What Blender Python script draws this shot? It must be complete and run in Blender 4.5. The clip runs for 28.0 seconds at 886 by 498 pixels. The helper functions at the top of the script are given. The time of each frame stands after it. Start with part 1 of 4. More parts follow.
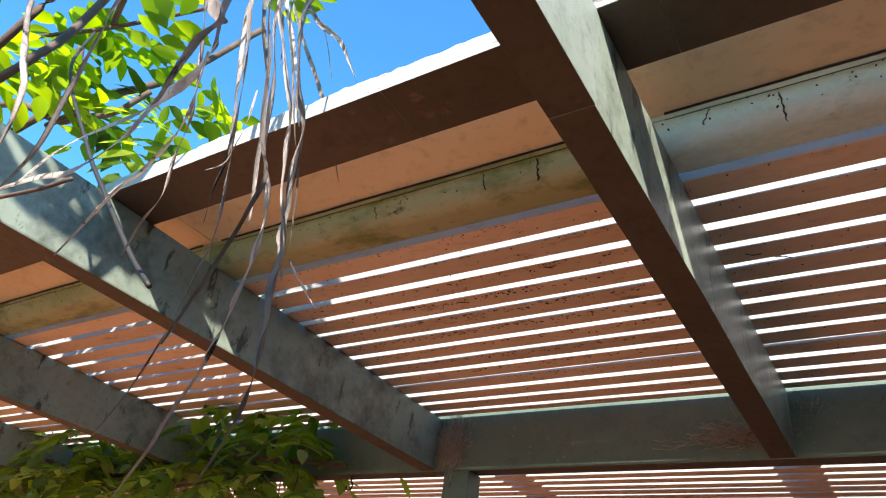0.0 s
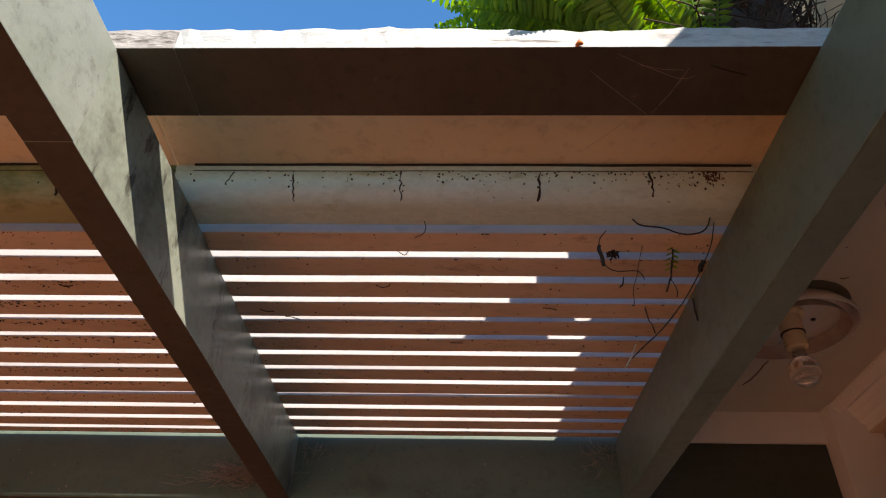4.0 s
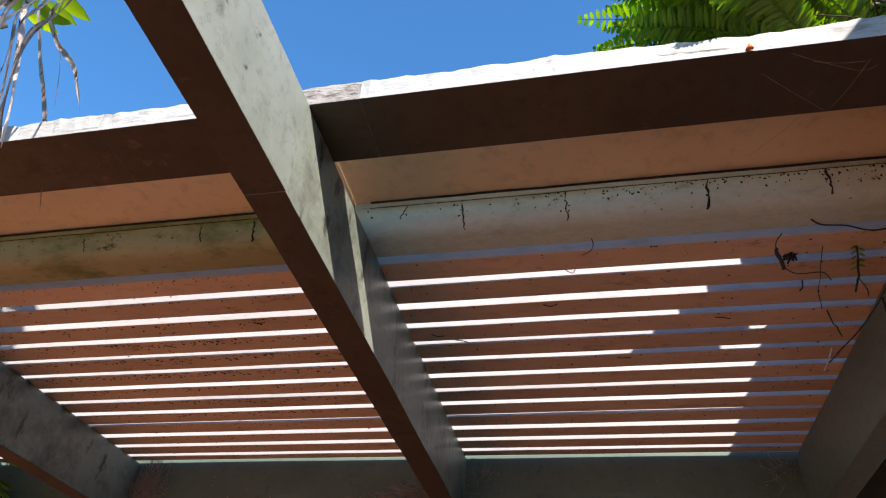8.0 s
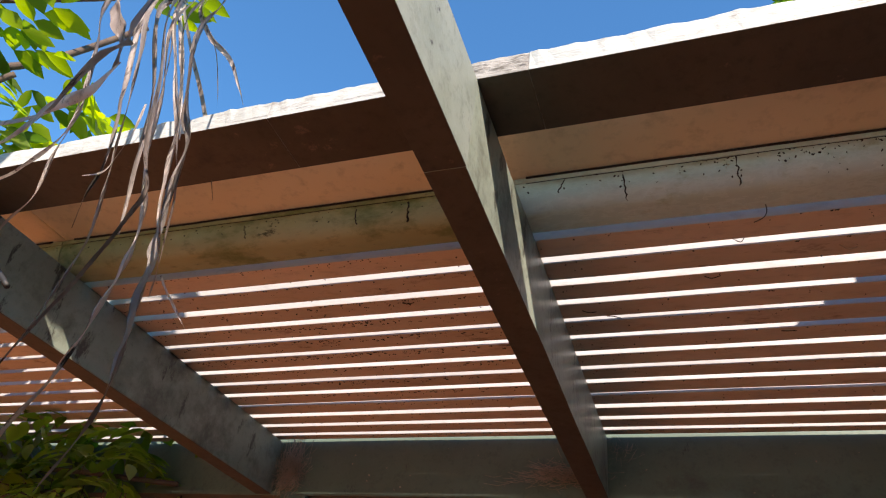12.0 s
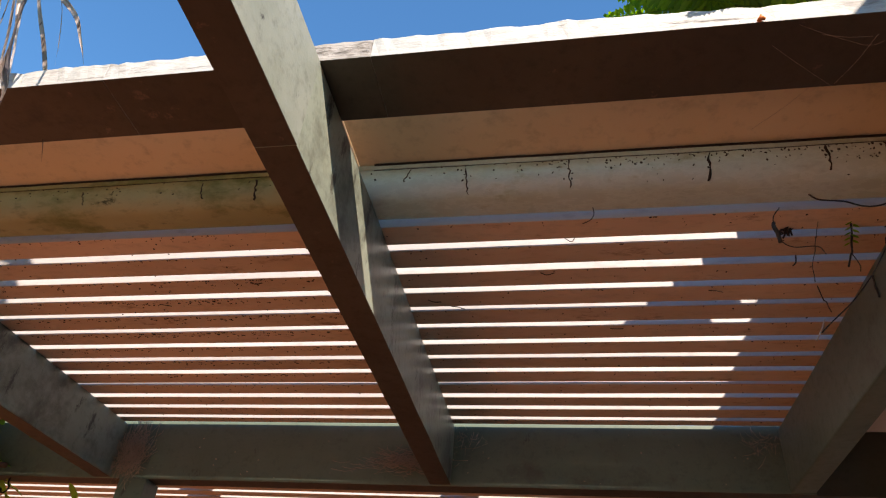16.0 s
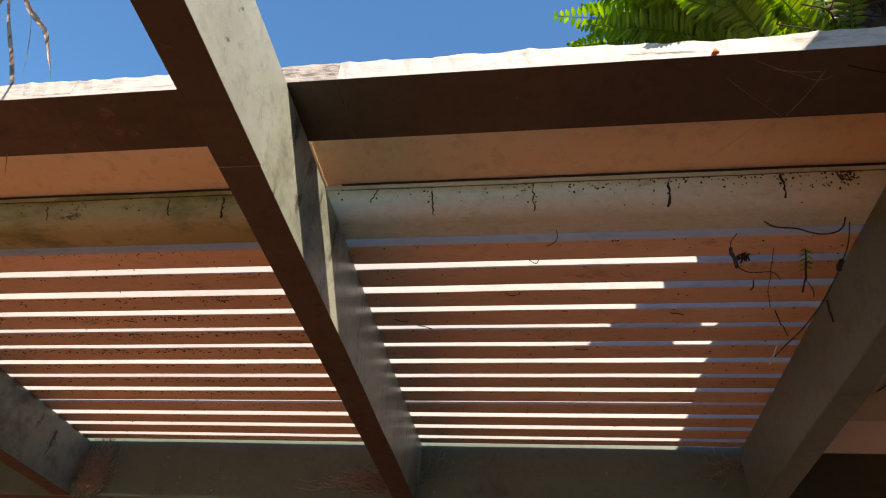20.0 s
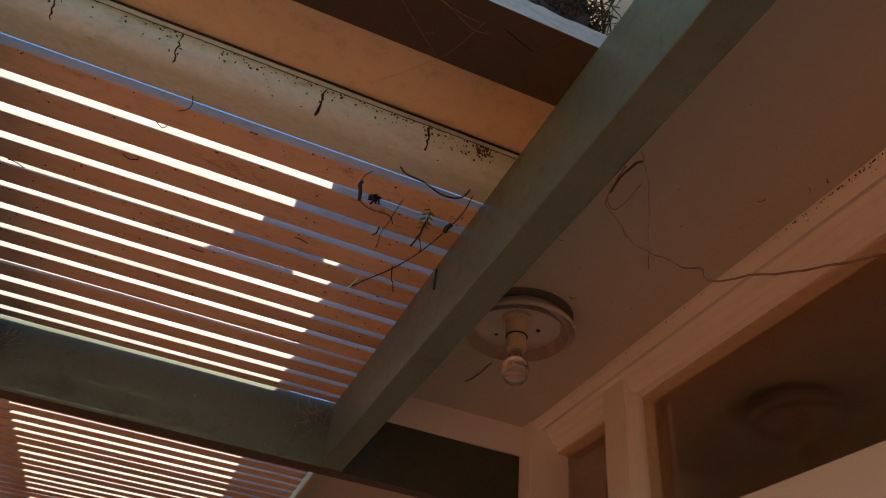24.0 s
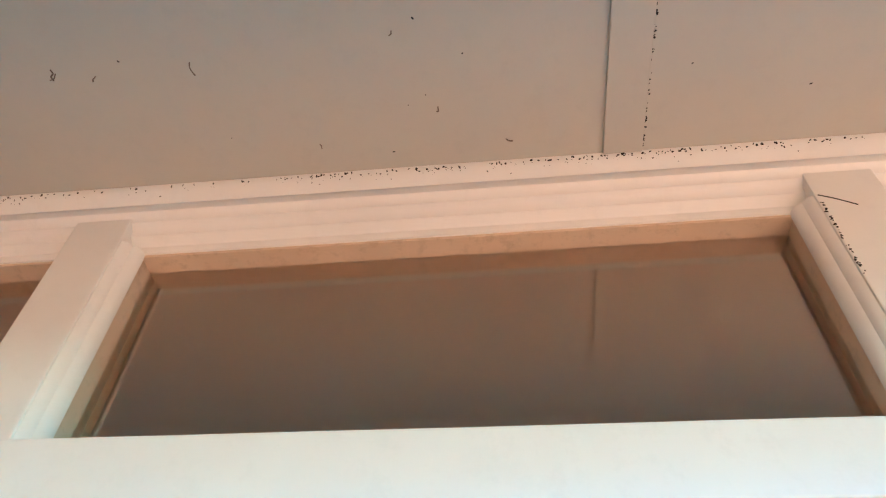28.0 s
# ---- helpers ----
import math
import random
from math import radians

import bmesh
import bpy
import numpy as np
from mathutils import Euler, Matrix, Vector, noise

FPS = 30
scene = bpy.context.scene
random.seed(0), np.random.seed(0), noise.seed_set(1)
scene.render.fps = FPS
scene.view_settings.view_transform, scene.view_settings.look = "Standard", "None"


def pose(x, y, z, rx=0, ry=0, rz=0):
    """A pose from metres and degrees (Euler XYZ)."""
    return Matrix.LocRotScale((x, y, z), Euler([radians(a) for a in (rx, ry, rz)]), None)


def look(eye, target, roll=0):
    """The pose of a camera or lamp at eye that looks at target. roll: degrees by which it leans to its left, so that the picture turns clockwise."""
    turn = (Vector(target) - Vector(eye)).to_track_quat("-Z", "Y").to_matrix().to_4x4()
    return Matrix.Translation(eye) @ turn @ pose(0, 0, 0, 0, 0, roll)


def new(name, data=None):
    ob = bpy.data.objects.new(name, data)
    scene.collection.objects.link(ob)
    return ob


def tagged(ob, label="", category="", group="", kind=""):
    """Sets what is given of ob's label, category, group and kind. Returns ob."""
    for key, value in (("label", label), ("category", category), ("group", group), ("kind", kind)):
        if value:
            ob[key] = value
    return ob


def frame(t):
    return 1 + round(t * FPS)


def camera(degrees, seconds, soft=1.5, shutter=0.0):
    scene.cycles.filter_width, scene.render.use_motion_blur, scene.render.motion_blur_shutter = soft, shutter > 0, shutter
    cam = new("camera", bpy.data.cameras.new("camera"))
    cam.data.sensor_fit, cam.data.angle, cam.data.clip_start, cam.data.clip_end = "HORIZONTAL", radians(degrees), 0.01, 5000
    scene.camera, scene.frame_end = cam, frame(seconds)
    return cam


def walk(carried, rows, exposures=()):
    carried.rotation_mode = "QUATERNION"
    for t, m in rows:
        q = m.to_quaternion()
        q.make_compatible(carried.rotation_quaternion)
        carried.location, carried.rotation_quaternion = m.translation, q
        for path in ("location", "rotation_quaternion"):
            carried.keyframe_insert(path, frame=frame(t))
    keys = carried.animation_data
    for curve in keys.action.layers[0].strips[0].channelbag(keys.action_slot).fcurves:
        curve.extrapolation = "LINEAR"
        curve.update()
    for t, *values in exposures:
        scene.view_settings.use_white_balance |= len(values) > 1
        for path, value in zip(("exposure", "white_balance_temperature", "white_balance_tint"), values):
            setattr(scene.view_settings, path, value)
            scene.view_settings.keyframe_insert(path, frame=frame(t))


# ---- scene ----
cam = camera(64.6, 28.0, 1.15)
PATH = [
    (0, (0.248, 0.214, 1.634), (-0.758, 1.573, 2.703), 8.9),
    (0.5, (0.198, 0.18, 1.627), (-0.881, 1.496, 2.677), 8.6),
    (1, (0.159, 0.168, 1.607), (-1.019, 1.45, 2.59), 8.7),
    (1.5, (0.123, 0.153, 1.598), (-1.021, 1.448, 2.605), 9.7),
    (2, (0.176, 0.19, 1.619), (-0.745, 1.62, 2.672), 8.3),
    (2.5, (0.259, 0.219, 1.627), (-0.435, 1.729, 2.74), 6.7),
    (3, (0.335, 0.225, 1.641), (-0.109, 1.784, 2.813), 4.1),
    (3.5, (0.456, 0.213, 1.66), (0.335, 1.807, 2.862), 1.0),
    (5.5, (0.504, 0.203, 1.623), (0.505, 1.801, 2.825), 1.6),
    (6, (0.5, 0.202, 1.621), (0.481, 1.793, 2.833), 1.7),
    (6.5, (0.492, 0.21, 1.623), (0.48, 1.804, 2.831), 1.9),
    (7, (0.501, 0.203, 1.627), (0.468, 1.744, 2.902), 1.3),
    (7.5, (0.48, 0.191, 1.633), (0.324, 1.726, 2.904), 2.4),
    (8, (0.404, 0.166, 1.622), (0.009, 1.684, 2.862), 4.9),
    (8.5, (0.334, 0.163, 1.618), (-0.216, 1.658, 2.826), 6.6),
    (9, (0.289, 0.163, 1.617), (-0.311, 1.649, 2.813), 7.3),
    (9.5, (0.269, 0.162, 1.62), (-0.363, 1.632, 2.819), 7.5),
    (10, (0.261, 0.149, 1.623), (-0.384, 1.614, 2.822), 8.0),
    (10.5, (0.26, 0.146, 1.615), (-0.392, 1.602, 2.821), 7.9),
    (11, (0.27, 0.158, 1.615), (-0.358, 1.623, 2.823), 7.9),
    (11.5, (0.283, 0.154, 1.616), (-0.36, 1.615, 2.822), 8.1),
    (12, (0.272, 0.152, 1.608), (-0.369, 1.634, 2.788), 8.2),
    (12.5, (0.303, 0.145, 1.592), (-0.293, 1.646, 2.771), 8.2),
    (13, (0.309, 0.15, 1.599), (-0.199, 1.68, 2.783), 7.2),
    (13.5, (0.345, 0.167, 1.6), (-0.065, 1.726, 2.783), 6.3),
    (15.5, (0.37, 0.174, 1.589), (0.004, 1.733, 2.787), 5.7),
    (16, (0.371, 0.17, 1.59), (0.018, 1.733, 2.788), 5.6),
    (16.5, (0.374, 0.17, 1.59), (0.015, 1.732, 2.786), 5.8),
    (17, (0.377, 0.171, 1.59), (0.017, 1.727, 2.793), 5.4),
    (17.5, (0.38, 0.163, 1.591), (0.032, 1.706, 2.815), 5.6),
    (18, (0.396, 0.162, 1.595), (0.089, 1.715, 2.816), 5.5),
    (18.5, (0.399, 0.157, 1.589), (0.108, 1.706, 2.819), 5.5),
    (19, (0.397, 0.149, 1.592), (0.1, 1.699, 2.819), 5.2),
    (19.5, (0.392, 0.155, 1.587), (0.098, 1.698, 2.825), 5.2),
    (20, (0.396, 0.158, 1.59), (0.108, 1.701, 2.829), 5.1),
    (20.5, (0.399, 0.157, 1.589), (0.119, 1.705, 2.824), 5.2),
    (22.5, (0.432, 0.154, 1.582), (0.205, 1.688, 2.845), 5.2),
    (23, (0.437, 0.151, 1.586), (0.407, 1.704, 2.847), 5.0),
    (23.5, (0.495, 0.206, 1.568), (0.654, 1.748, 2.833), 6.0),
    (24, (0.605, 0.29, 1.561), (1.081, 1.781, 2.805), 7.2),
    (24.5, (0.714, 0.308, 1.586), (1.408, 1.719, 2.821), 10.5),
    (25, (0.721, 0.344, 1.573), (1.746, 1.569, 2.776), 11.6),
    (25.5, (0.708, 0.356, 1.574), (1.941, 1.341, 2.802), 12.0),
    (26, (0.749, 0.339, 1.561), (2.048, 1.14, 2.853), 12.5),
    (26.5, (0.765, 0.231, 1.576), (2.107, 0.835, 2.931), 9.8),
    (27, (0.824, 0.128, 1.574), (2.158, 0.572, 2.996), 7.8),
    (27.5, (0.9, 0.032, 1.585), (2.212, 0.349, 3.061), 4.7),
    (28, (0.908, -0.051, 1.597), (2.231, 0.124, 3.087), 2.1),
]
EXPOSURES = [(0.0, 1.5, 6600, 11), (0.5, 1.3, 6800, 11), (1.0, 1.1, 6900, 16), (2.0, 1.03, 7300, 18), (6.0, 0.98, 7300, 23), (8.0, 0.97, 6800, 21), (13.0, 0.97, 7500, 22), (19.0, 0.95, 8000, 24), (22.5, 0.95, 8700, 26), (24.0, 1.2, 8700, 26), (25.0, 1.84, 8400, 9), (26.0, 2.65, 6350, -12), (27.0, 3.35, 5000, -13), (28.0, 3.5, 4650, -17)]
walk(cam, [(t, look(eye, target, roll)) for t, eye, target, roll in PATH], EXPOSURES)

# ---- world, sun ----
world = bpy.data.worlds.new("sky")
scene.world = world
world.use_nodes = True
wn = world.node_tree
sky = wn.nodes.new("ShaderNodeTexSky")
sky.sky_type = 'NISHITA'
sky.sun_disc = False
SUN_TO = Vector((0.655, -1.0, 0.838)).normalized()
sky.sun_elevation = math.asin(SUN_TO.z)
sky.sun_rotation = math.atan2(SUN_TO.x, SUN_TO.y)
sky.air_density, sky.dust_density, sky.ozone_density = 1.5, 0.0, 1.2
wn.nodes["Background"].inputs["Strength"].default_value = 0.10
deep = wn.nodes.new("ShaderNodeMix")
deep.data_type, deep.blend_type = 'RGBA', 'MULTIPLY'
deep.inputs["Factor"].default_value = 1.0
deep.inputs[7].default_value = (0.35, 0.92, 1.38, 1)
wn.links.new(sky.outputs["Color"], deep.inputs[6])
wn.links.new(deep.outputs[2], wn.nodes["Background"].inputs["Color"])
sun = new("sun", bpy.data.lights.new("sun", 'SUN'))
sun.data.energy, sun.data.angle, sun.data.color = 5.0, radians(0.55), (1.0, 0.95, 0.87)
sun.matrix_world = look(SUN_TO * 20, (0, 0, 0))

# ---- materials ----


def material(name, a, b, scale=6.0, rough=0.6, bump=0.15, fine=60.0, spots=None, spot_amount=0.5, spot_scale=9.0,
             stretch=(1, 1, 1), metal=0.0, streaks=None, streak_amount=0.35, streak_scale=8.0, streak_stretch=(1, 1, 1), random=0.06, grain_dark=0.72, spec=0.5, bump_dist=0.004):
    """Two tones mixed by broad noise, fine grain, optional stains of a third tone."""
    m = bpy.data.materials.new(name)
    m.use_nodes = True
    nt = m.node_tree
    N, L = nt.nodes, nt.links
    bsdf = N["Principled BSDF"]
    tc = N.new("ShaderNodeTexCoord")
    mp = N.new("ShaderNodeMapping")
    mp.inputs["Scale"].default_value = stretch
    L.new(tc.outputs["Object"], mp.inputs["Vector"])
    info = N.new("ShaderNodeObjectInfo")
    shift = N.new("ShaderNodeVectorMath")
    shift.operation = 'ADD'
    mul = N.new("ShaderNodeMath")
    mul.operation = 'MULTIPLY'
    mul.inputs[1].default_value = 37.0
    L.new(info.outputs["Random"], mul.inputs[0])
    L.new(mp.outputs["Vector"], shift.inputs[0])
    L.new(mul.outputs[0], shift.inputs[1])
    vec = shift.outputs[0]

    def noise_node(s, detail=6.0, r=0.6):
        n = N.new("ShaderNodeTexNoise")
        n.inputs["Scale"].default_value, n.inputs["Detail"].default_value, n.inputs["Roughness"].default_value = s, detail, r
        L.new(vec, n.inputs["Vector"])
        return n.outputs["Fac"]

    def ramp(fac, lo, hi):
        r = N.new("ShaderNodeMapRange")
        r.inputs["From Min"].default_value, r.inputs["From Max"].default_value = lo, hi
        L.new(fac, r.inputs["Value"])
        return r.outputs["Result"]

    def mix(fac, c1, c2, kind='MIX'):
        x = N.new("ShaderNodeMix")
        x.data_type, x.blend_type = 'RGBA', kind
        if isinstance(fac, float):
            x.inputs["Factor"].default_value = fac
        else:
            L.new(fac, x.inputs["Factor"])
        for c, k in ((c1, 6), (c2, 7)):
            if isinstance(c, tuple):
                x.inputs[k].default_value = (*c, 1)
            else:
                L.new(c, x.inputs[k])
        return x.outputs[2]

    col = mix(ramp(noise_node(scale), 0.35, 0.68), a, b)
    grain = noise_node(fine, 4.0, 0.7)
    dark = tuple(c * grain_dark for c in a)
    col = mix(ramp(grain, 0.52, 0.85), col, dark)
    if spots:
        col = mix(ramp(noise_node(spot_scale, 8.0, 0.72), 1 - spot_amount, 1.12 - spot_amount), col, spots)
    if streaks:
        sm = N.new("ShaderNodeMapping")
        sm.inputs["Scale"].default_value = streak_stretch
        L.new(vec, sm.inputs["Vector"])
        sn = N.new("ShaderNodeTexNoise")
        sn.inputs["Scale"].default_value, sn.inputs["Detail"].default_value, sn.inputs["Roughness"].default_value = streak_scale, 7.0, 0.75
        L.new(sm.outputs["Vector"], sn.inputs["Vector"])
        col = mix(ramp(sn.outputs["Fac"], 1 - streak_amount, 1.06 - streak_amount), col, streaks)
    hsv = N.new("ShaderNodeHueSaturation")
    val = N.new("ShaderNodeMapRange")
    val.inputs["To Min"].default_value, val.inputs["To Max"].default_value = 1 - random, 1 + random
    L.new(info.outputs["Random"], val.inputs["Value"])
    L.new(val.outputs["Result"], hsv.inputs["Value"])
    L.new(col, hsv.inputs["Color"])
    L.new(hsv.outputs["Color"], bsdf.inputs["Base Color"])
    rr = N.new("ShaderNodeMapRange")
    rr.inputs["To Min"].default_value, rr.inputs["To Max"].default_value = max(rough - 0.12, 0.03), min(rough + 0.12, 1)
    L.new(grain, rr.inputs["Value"])
    L.new(rr.outputs["Result"], bsdf.inputs["Roughness"])
    bsdf.inputs["Metallic"].default_value = metal
    bsdf.inputs["Specular IOR Level"].default_value = spec
    if bump:
        bp = N.new("ShaderNodeBump")
        bp.inputs["Strength"].default_value, bp.inputs["Distance"].default_value = bump, bump_dist
        add = N.new("ShaderNodeMath")
        add.operation = 'ADD'
        L.new(grain, add.inputs[0])
        L.new(noise_node(scale * 3), add.inputs[1])
        L.new(add.outputs[0], bp.inputs["Height"])
        L.new(bp.outputs["Normal"], bsdf.inputs["Normal"])
    return m


def leafy(name, a, b, glow=0.45, rough=0.45):
    """A leaf: a glossy face over light that comes through from behind."""
    m = bpy.data.materials.new(name)
    m.use_nodes = True
    nt = m.node_tree
    N, L = nt.nodes, nt.links
    bsdf = N["Principled BSDF"]
    geo = N.new("ShaderNodeNewGeometry")
    tc = N.new("ShaderNodeTexCoord")
    ns = N.new("ShaderNodeTexNoise")
    ns.inputs["Scale"].default_value = 40
    L.new(tc.outputs["Object"], ns.inputs["Vector"])
    x = N.new("ShaderNodeMix")
    x.data_type = 'RGBA'
    L.new(geo.outputs["Random Per Island"], x.inputs["Factor"])
    x.inputs[6].default_value, x.inputs[7].default_value = (*a, 1), (*b, 1)
    y = N.new("ShaderNodeMix")
    y.data_type, y.blend_type = 'RGBA', 'MULTIPLY'
    y.inputs["Factor"].default_value = 0.45
    L.new(x.outputs[2], y.inputs[6])
    L.new(ns.outputs["Color"], y.inputs[7])
    L.new(x.outputs[2], bsdf.inputs["Base Color"])
    bsdf.inputs["Roughness"].default_value = rough
    tr = N.new("ShaderNodeBsdfTranslucent")
    L.new(y.outputs[2], tr.inputs["Color"])
    br = N.new("ShaderNodeHueSaturation")
    br.inputs["Value"].default_value, br.inputs["Saturation"].default_value = 2.2, 1.1
    L.new(x.outputs[2], br.inputs["Color"])
    L.new(br.outputs["Color"], tr.inputs["Color"])
    ms = N.new("ShaderNodeMixShader")
    ms.inputs["Fac"].default_value = glow
    L.new(bsdf.outputs[0], ms.inputs[1])
    L.new(tr.outputs[0], ms.inputs[2])
    L.new(ms.outputs[0], N["Material Output"].inputs["Surface"])
    return m


SAGE = material("sage_paint", (0.205, 0.245, 0.19), (0.29, 0.335, 0.27), 3.0, 0.42, 0.14, 45, (0.10, 0.11, 0.085), 0.48, 3.2,
                streaks=(0.05, 0.05, 0.04), streak_amount=0.43, streak_scale=16.0, streak_stretch=(1, 1, 0.35))
SAGE_WORN = material("mildewed_sage_paint", (0.215, 0.25, 0.20), (0.30, 0.335, 0.285), 5.0, 0.5, 0.2, 45, (0.12, 0.13, 0.105), 0.43, 9.0,
                     streaks=(0.035, 0.033, 0.03), streak_amount=0.40, streak_scale=26.0, streak_stretch=(1, 0.6, 0.4))
# The same sage with shade put into it, for beam, post and house rafter.
SAGE_SHADED = material("shaded_sage_paint", (0.095, 0.135, 0.10), (0.135, 0.182, 0.14), 3.0, 0.4, 0.14, 45, (0.07, 0.078, 0.058), 0.44, 3.2,
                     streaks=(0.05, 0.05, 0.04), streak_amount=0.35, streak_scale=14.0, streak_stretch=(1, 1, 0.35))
SAGE_DARK = material("dark_green", (0.035, 0.045, 0.035), (0.05, 0.06, 0.045), 4.0, 0.6, 0.1, 50)
PLANK_WHITE = material("weathered_plank", (0.35, 0.375, 0.36), (0.46, 0.485, 0.465), 8.0, 0.75, 0.7, 60, (0.22, 0.21, 0.19), 0.43, 22.0, (0.35, 1, 1),
                       streaks=(0.07, 0.062, 0.055), streak_amount=0.41, streak_scale=30.0, streak_stretch=(0.25, 1, 1.6))
PLANK_BARE = material("flaking_plank_end", (0.22, 0.21, 0.19), (0.38, 0.37, 0.34), 22.0, 0.85, 0.9, 90, (0.10, 0.09, 0.075), 0.47, 40.0, (0.35, 1, 1),
                      streaks=(0.05, 0.045, 0.04), streak_amount=0.44, streak_scale=60.0, streak_stretch=(0.5, 1, 1.4))
SLAT = material("slat_paint", (0.39, 0.382, 0.368), (0.46, 0.45, 0.435), 4.0, 0.6, 0.15, 50, (0.28, 0.2, 0.15), 0.36, 14.0, (0.4, 1, 1), random=0.1)
SOFFIT = material("cream_board", (0.68, 0.55, 0.34), (0.74, 0.61, 0.40), 2.0, 0.6, 0.05, 30)
GUTTER_MOSS = material("mossy_gutter_enamel", (0.24, 0.27, 0.125), (0.36, 0.38, 0.21), 4.0, 0.45, 0.15, 40, (0.13, 0.17, 0.055), 0.5, 5.0, (0.5, 1, 1),
                       streaks=(0.05, 0.065, 0.02), streak_amount=0.38, streak_scale=18.0)
GUTTER = material("gutter_enamel", (0.46, 0.58, 0.53), (0.56, 0.68, 0.63), 5.0, 0.28, 0.1, 40, (0.27, 0.30, 0.16), 0.43, 7.0, (0.5, 1, 1),
                  streaks=(0.28, 0.17, 0.07), streak_amount=0.33, streak_scale=11.0)
CEIL = material("ceiling_paint", (0.50, 0.475, 0.40), (0.54, 0.51, 0.43), 1.0, 0.65, 0.04, 25, grain_dark=0.96)
TRIM = material("white_gloss_trim", (0.75, 0.74, 0.70), (0.80, 0.79, 0.75), 2.0, 0.36, 0.06, 30, (0.71, 0.69, 0.64), 0.28, 5.0, grain_dark=0.97)
TILE = material("terracotta_paving", (0.34, 0.13, 0.056), (0.39, 0.155, 0.07), 1.5, 0.8, 0.4, 30)
LAWN = material("garden_ground", (0.05, 0.055, 0.03), (0.08, 0.08, 0.045), 1.2, 0.9, 0.5, 25)
HEDGE = material("hedge_green", (0.02, 0.035, 0.012), (0.05, 0.075, 0.025), 6.0, 0.8, 1.0, 30, bump_dist=0.05)
BRICK = material("far_brick_wall", (0.34, 0.16, 0.1), (0.42, 0.22, 0.14), 2.0, 0.85, 0.3, 30)
DIRT = material("droppings", (0.02, 0.015, 0.012), (0.035, 0.025, 0.02), 20, 0.9, 0)
# Slat undersides: warm bounce light put into the colour, with dusty stains.
SLAT_UNDER = material("dusty_bounce_underside", (0.54, 0.41, 0.295), (0.64, 0.50, 0.37), 5.0, 0.75, 0.2, 55, (0.2, 0.12, 0.08), 0.4, 16.0, (0.4, 1, 1), random=0.12)
# Rafter, beam and plank undersides: shade put into the colour, stains besides.
UNDER = material("shaded_stained_underside", (0.055, 0.044, 0.029), (0.085, 0.066, 0.044), 3.0, 0.6, 0.15, 45, (0.045, 0.034, 0.028), 0.43, 5.0, streaks=(0.15, 0.10, 0.07), streak_amount=0.36, streak_scale=14.0)
STRAW = material("dead_leaf", (0.36, 0.28, 0.23), (0.72, 0.66, 0.60), 9.0, 0.5, 0.3, 80, (0.08, 0.05, 0.035), 0.42, 12.0, (1, 1, 0.12), random=0.4, streaks=(0.05, 0.032, 0.024), streak_amount=0.45, streak_scale=55.0, streak_stretch=(1, 1, 0.4))
BARK = material("vine_bark", (0.075, 0.05, 0.037), (0.13, 0.09, 0.065), 12.0, 0.85, 0.4, 70)
UPPER = material("upper_render", (0.27, 0.25, 0.17), (0.33, 0.305, 0.21), 1.5, 0.85, 0.3, 30)
ROOTS = material("root_mass", (0.035, 0.02, 0.013), (0.075, 0.042, 0.025), 20.0, 0.95, 0.5, 90)
WIRE = material("black_cable", (0.015, 0.014, 0.013), (0.025, 0.022, 0.02), 20.0, 0.6, 0)
WEB = material("cobweb", (0.36, 0.28, 0.21), (0.46, 0.38, 0.30), 20.0, 0.9, 0)
ENAMEL = material("lamp_enamel", (0.60, 0.55, 0.50), (0.70, 0.66, 0.61), 8.0, 0.25, 0.05, 40, (0.32, 0.23, 0.16), 0.40, 9.0)
BAKELITE = material("yellowed_plastic", (0.62, 0.5, 0.3), (0.68, 0.56, 0.36), 10.0, 0.4, 0)
BRASS = material("brass_cap", (0.5, 0.4, 0.22), (0.55, 0.45, 0.25), 20.0, 0.35, 0, metal=1.0)
LEAF_A = leafy("vine_leaf", (0.03, 0.075, 0.01), (0.26, 0.34, 0.03), 0.58)
LEAF_B = leafy("beam_vine_leaf", (0.045, 0.105, 0.012), (0.2, 0.31, 0.04), 0.45)
LEAF_F = leafy("fern_leaf", (0.045, 0.13, 0.012), (0.19, 0.31, 0.025), 0.5)
TREE_LEAF = leafy("tree_leaf", (0.03, 0.06, 0.02), (0.07, 0.12, 0.03), 0.4)
ROOM = material("room_paint", (0.72, 0.42, 0.27), (0.76, 0.46, 0.31), 1.0, 0.8, 0.0)

GLASS = bpy.data.materials.new("window_glass")
GLASS.use_nodes = True
gb = GLASS.node_tree.nodes["Principled BSDF"]
gb.inputs["Base Color"].default_value = (0.93, 0.93, 0.91, 1)
gb.inputs["Transmission Weight"].default_value = 1.0
gb.inputs["Roughness"].default_value = 0.07
gb.inputs["IOR"].default_value = 3.3
gb.inputs["Specular Tint"].default_value = (1.0, 0.76, 0.6, 1)

# ---- mesh helpers ----


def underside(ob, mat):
    """The downward faces take a second material, its colour carrying shade and bounce light."""
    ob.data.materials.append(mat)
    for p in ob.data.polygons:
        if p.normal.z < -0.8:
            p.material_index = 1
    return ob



def smooth(bm):
    for f in bm.faces:
        f.smooth = True
    return bm


def crease(bm, angle=40):
    smooth(bm)
    for e in bm.edges:
        if len(e.link_faces) == 2 and e.calc_face_angle(0) > radians(angle):
            e.smooth = False
    return bm


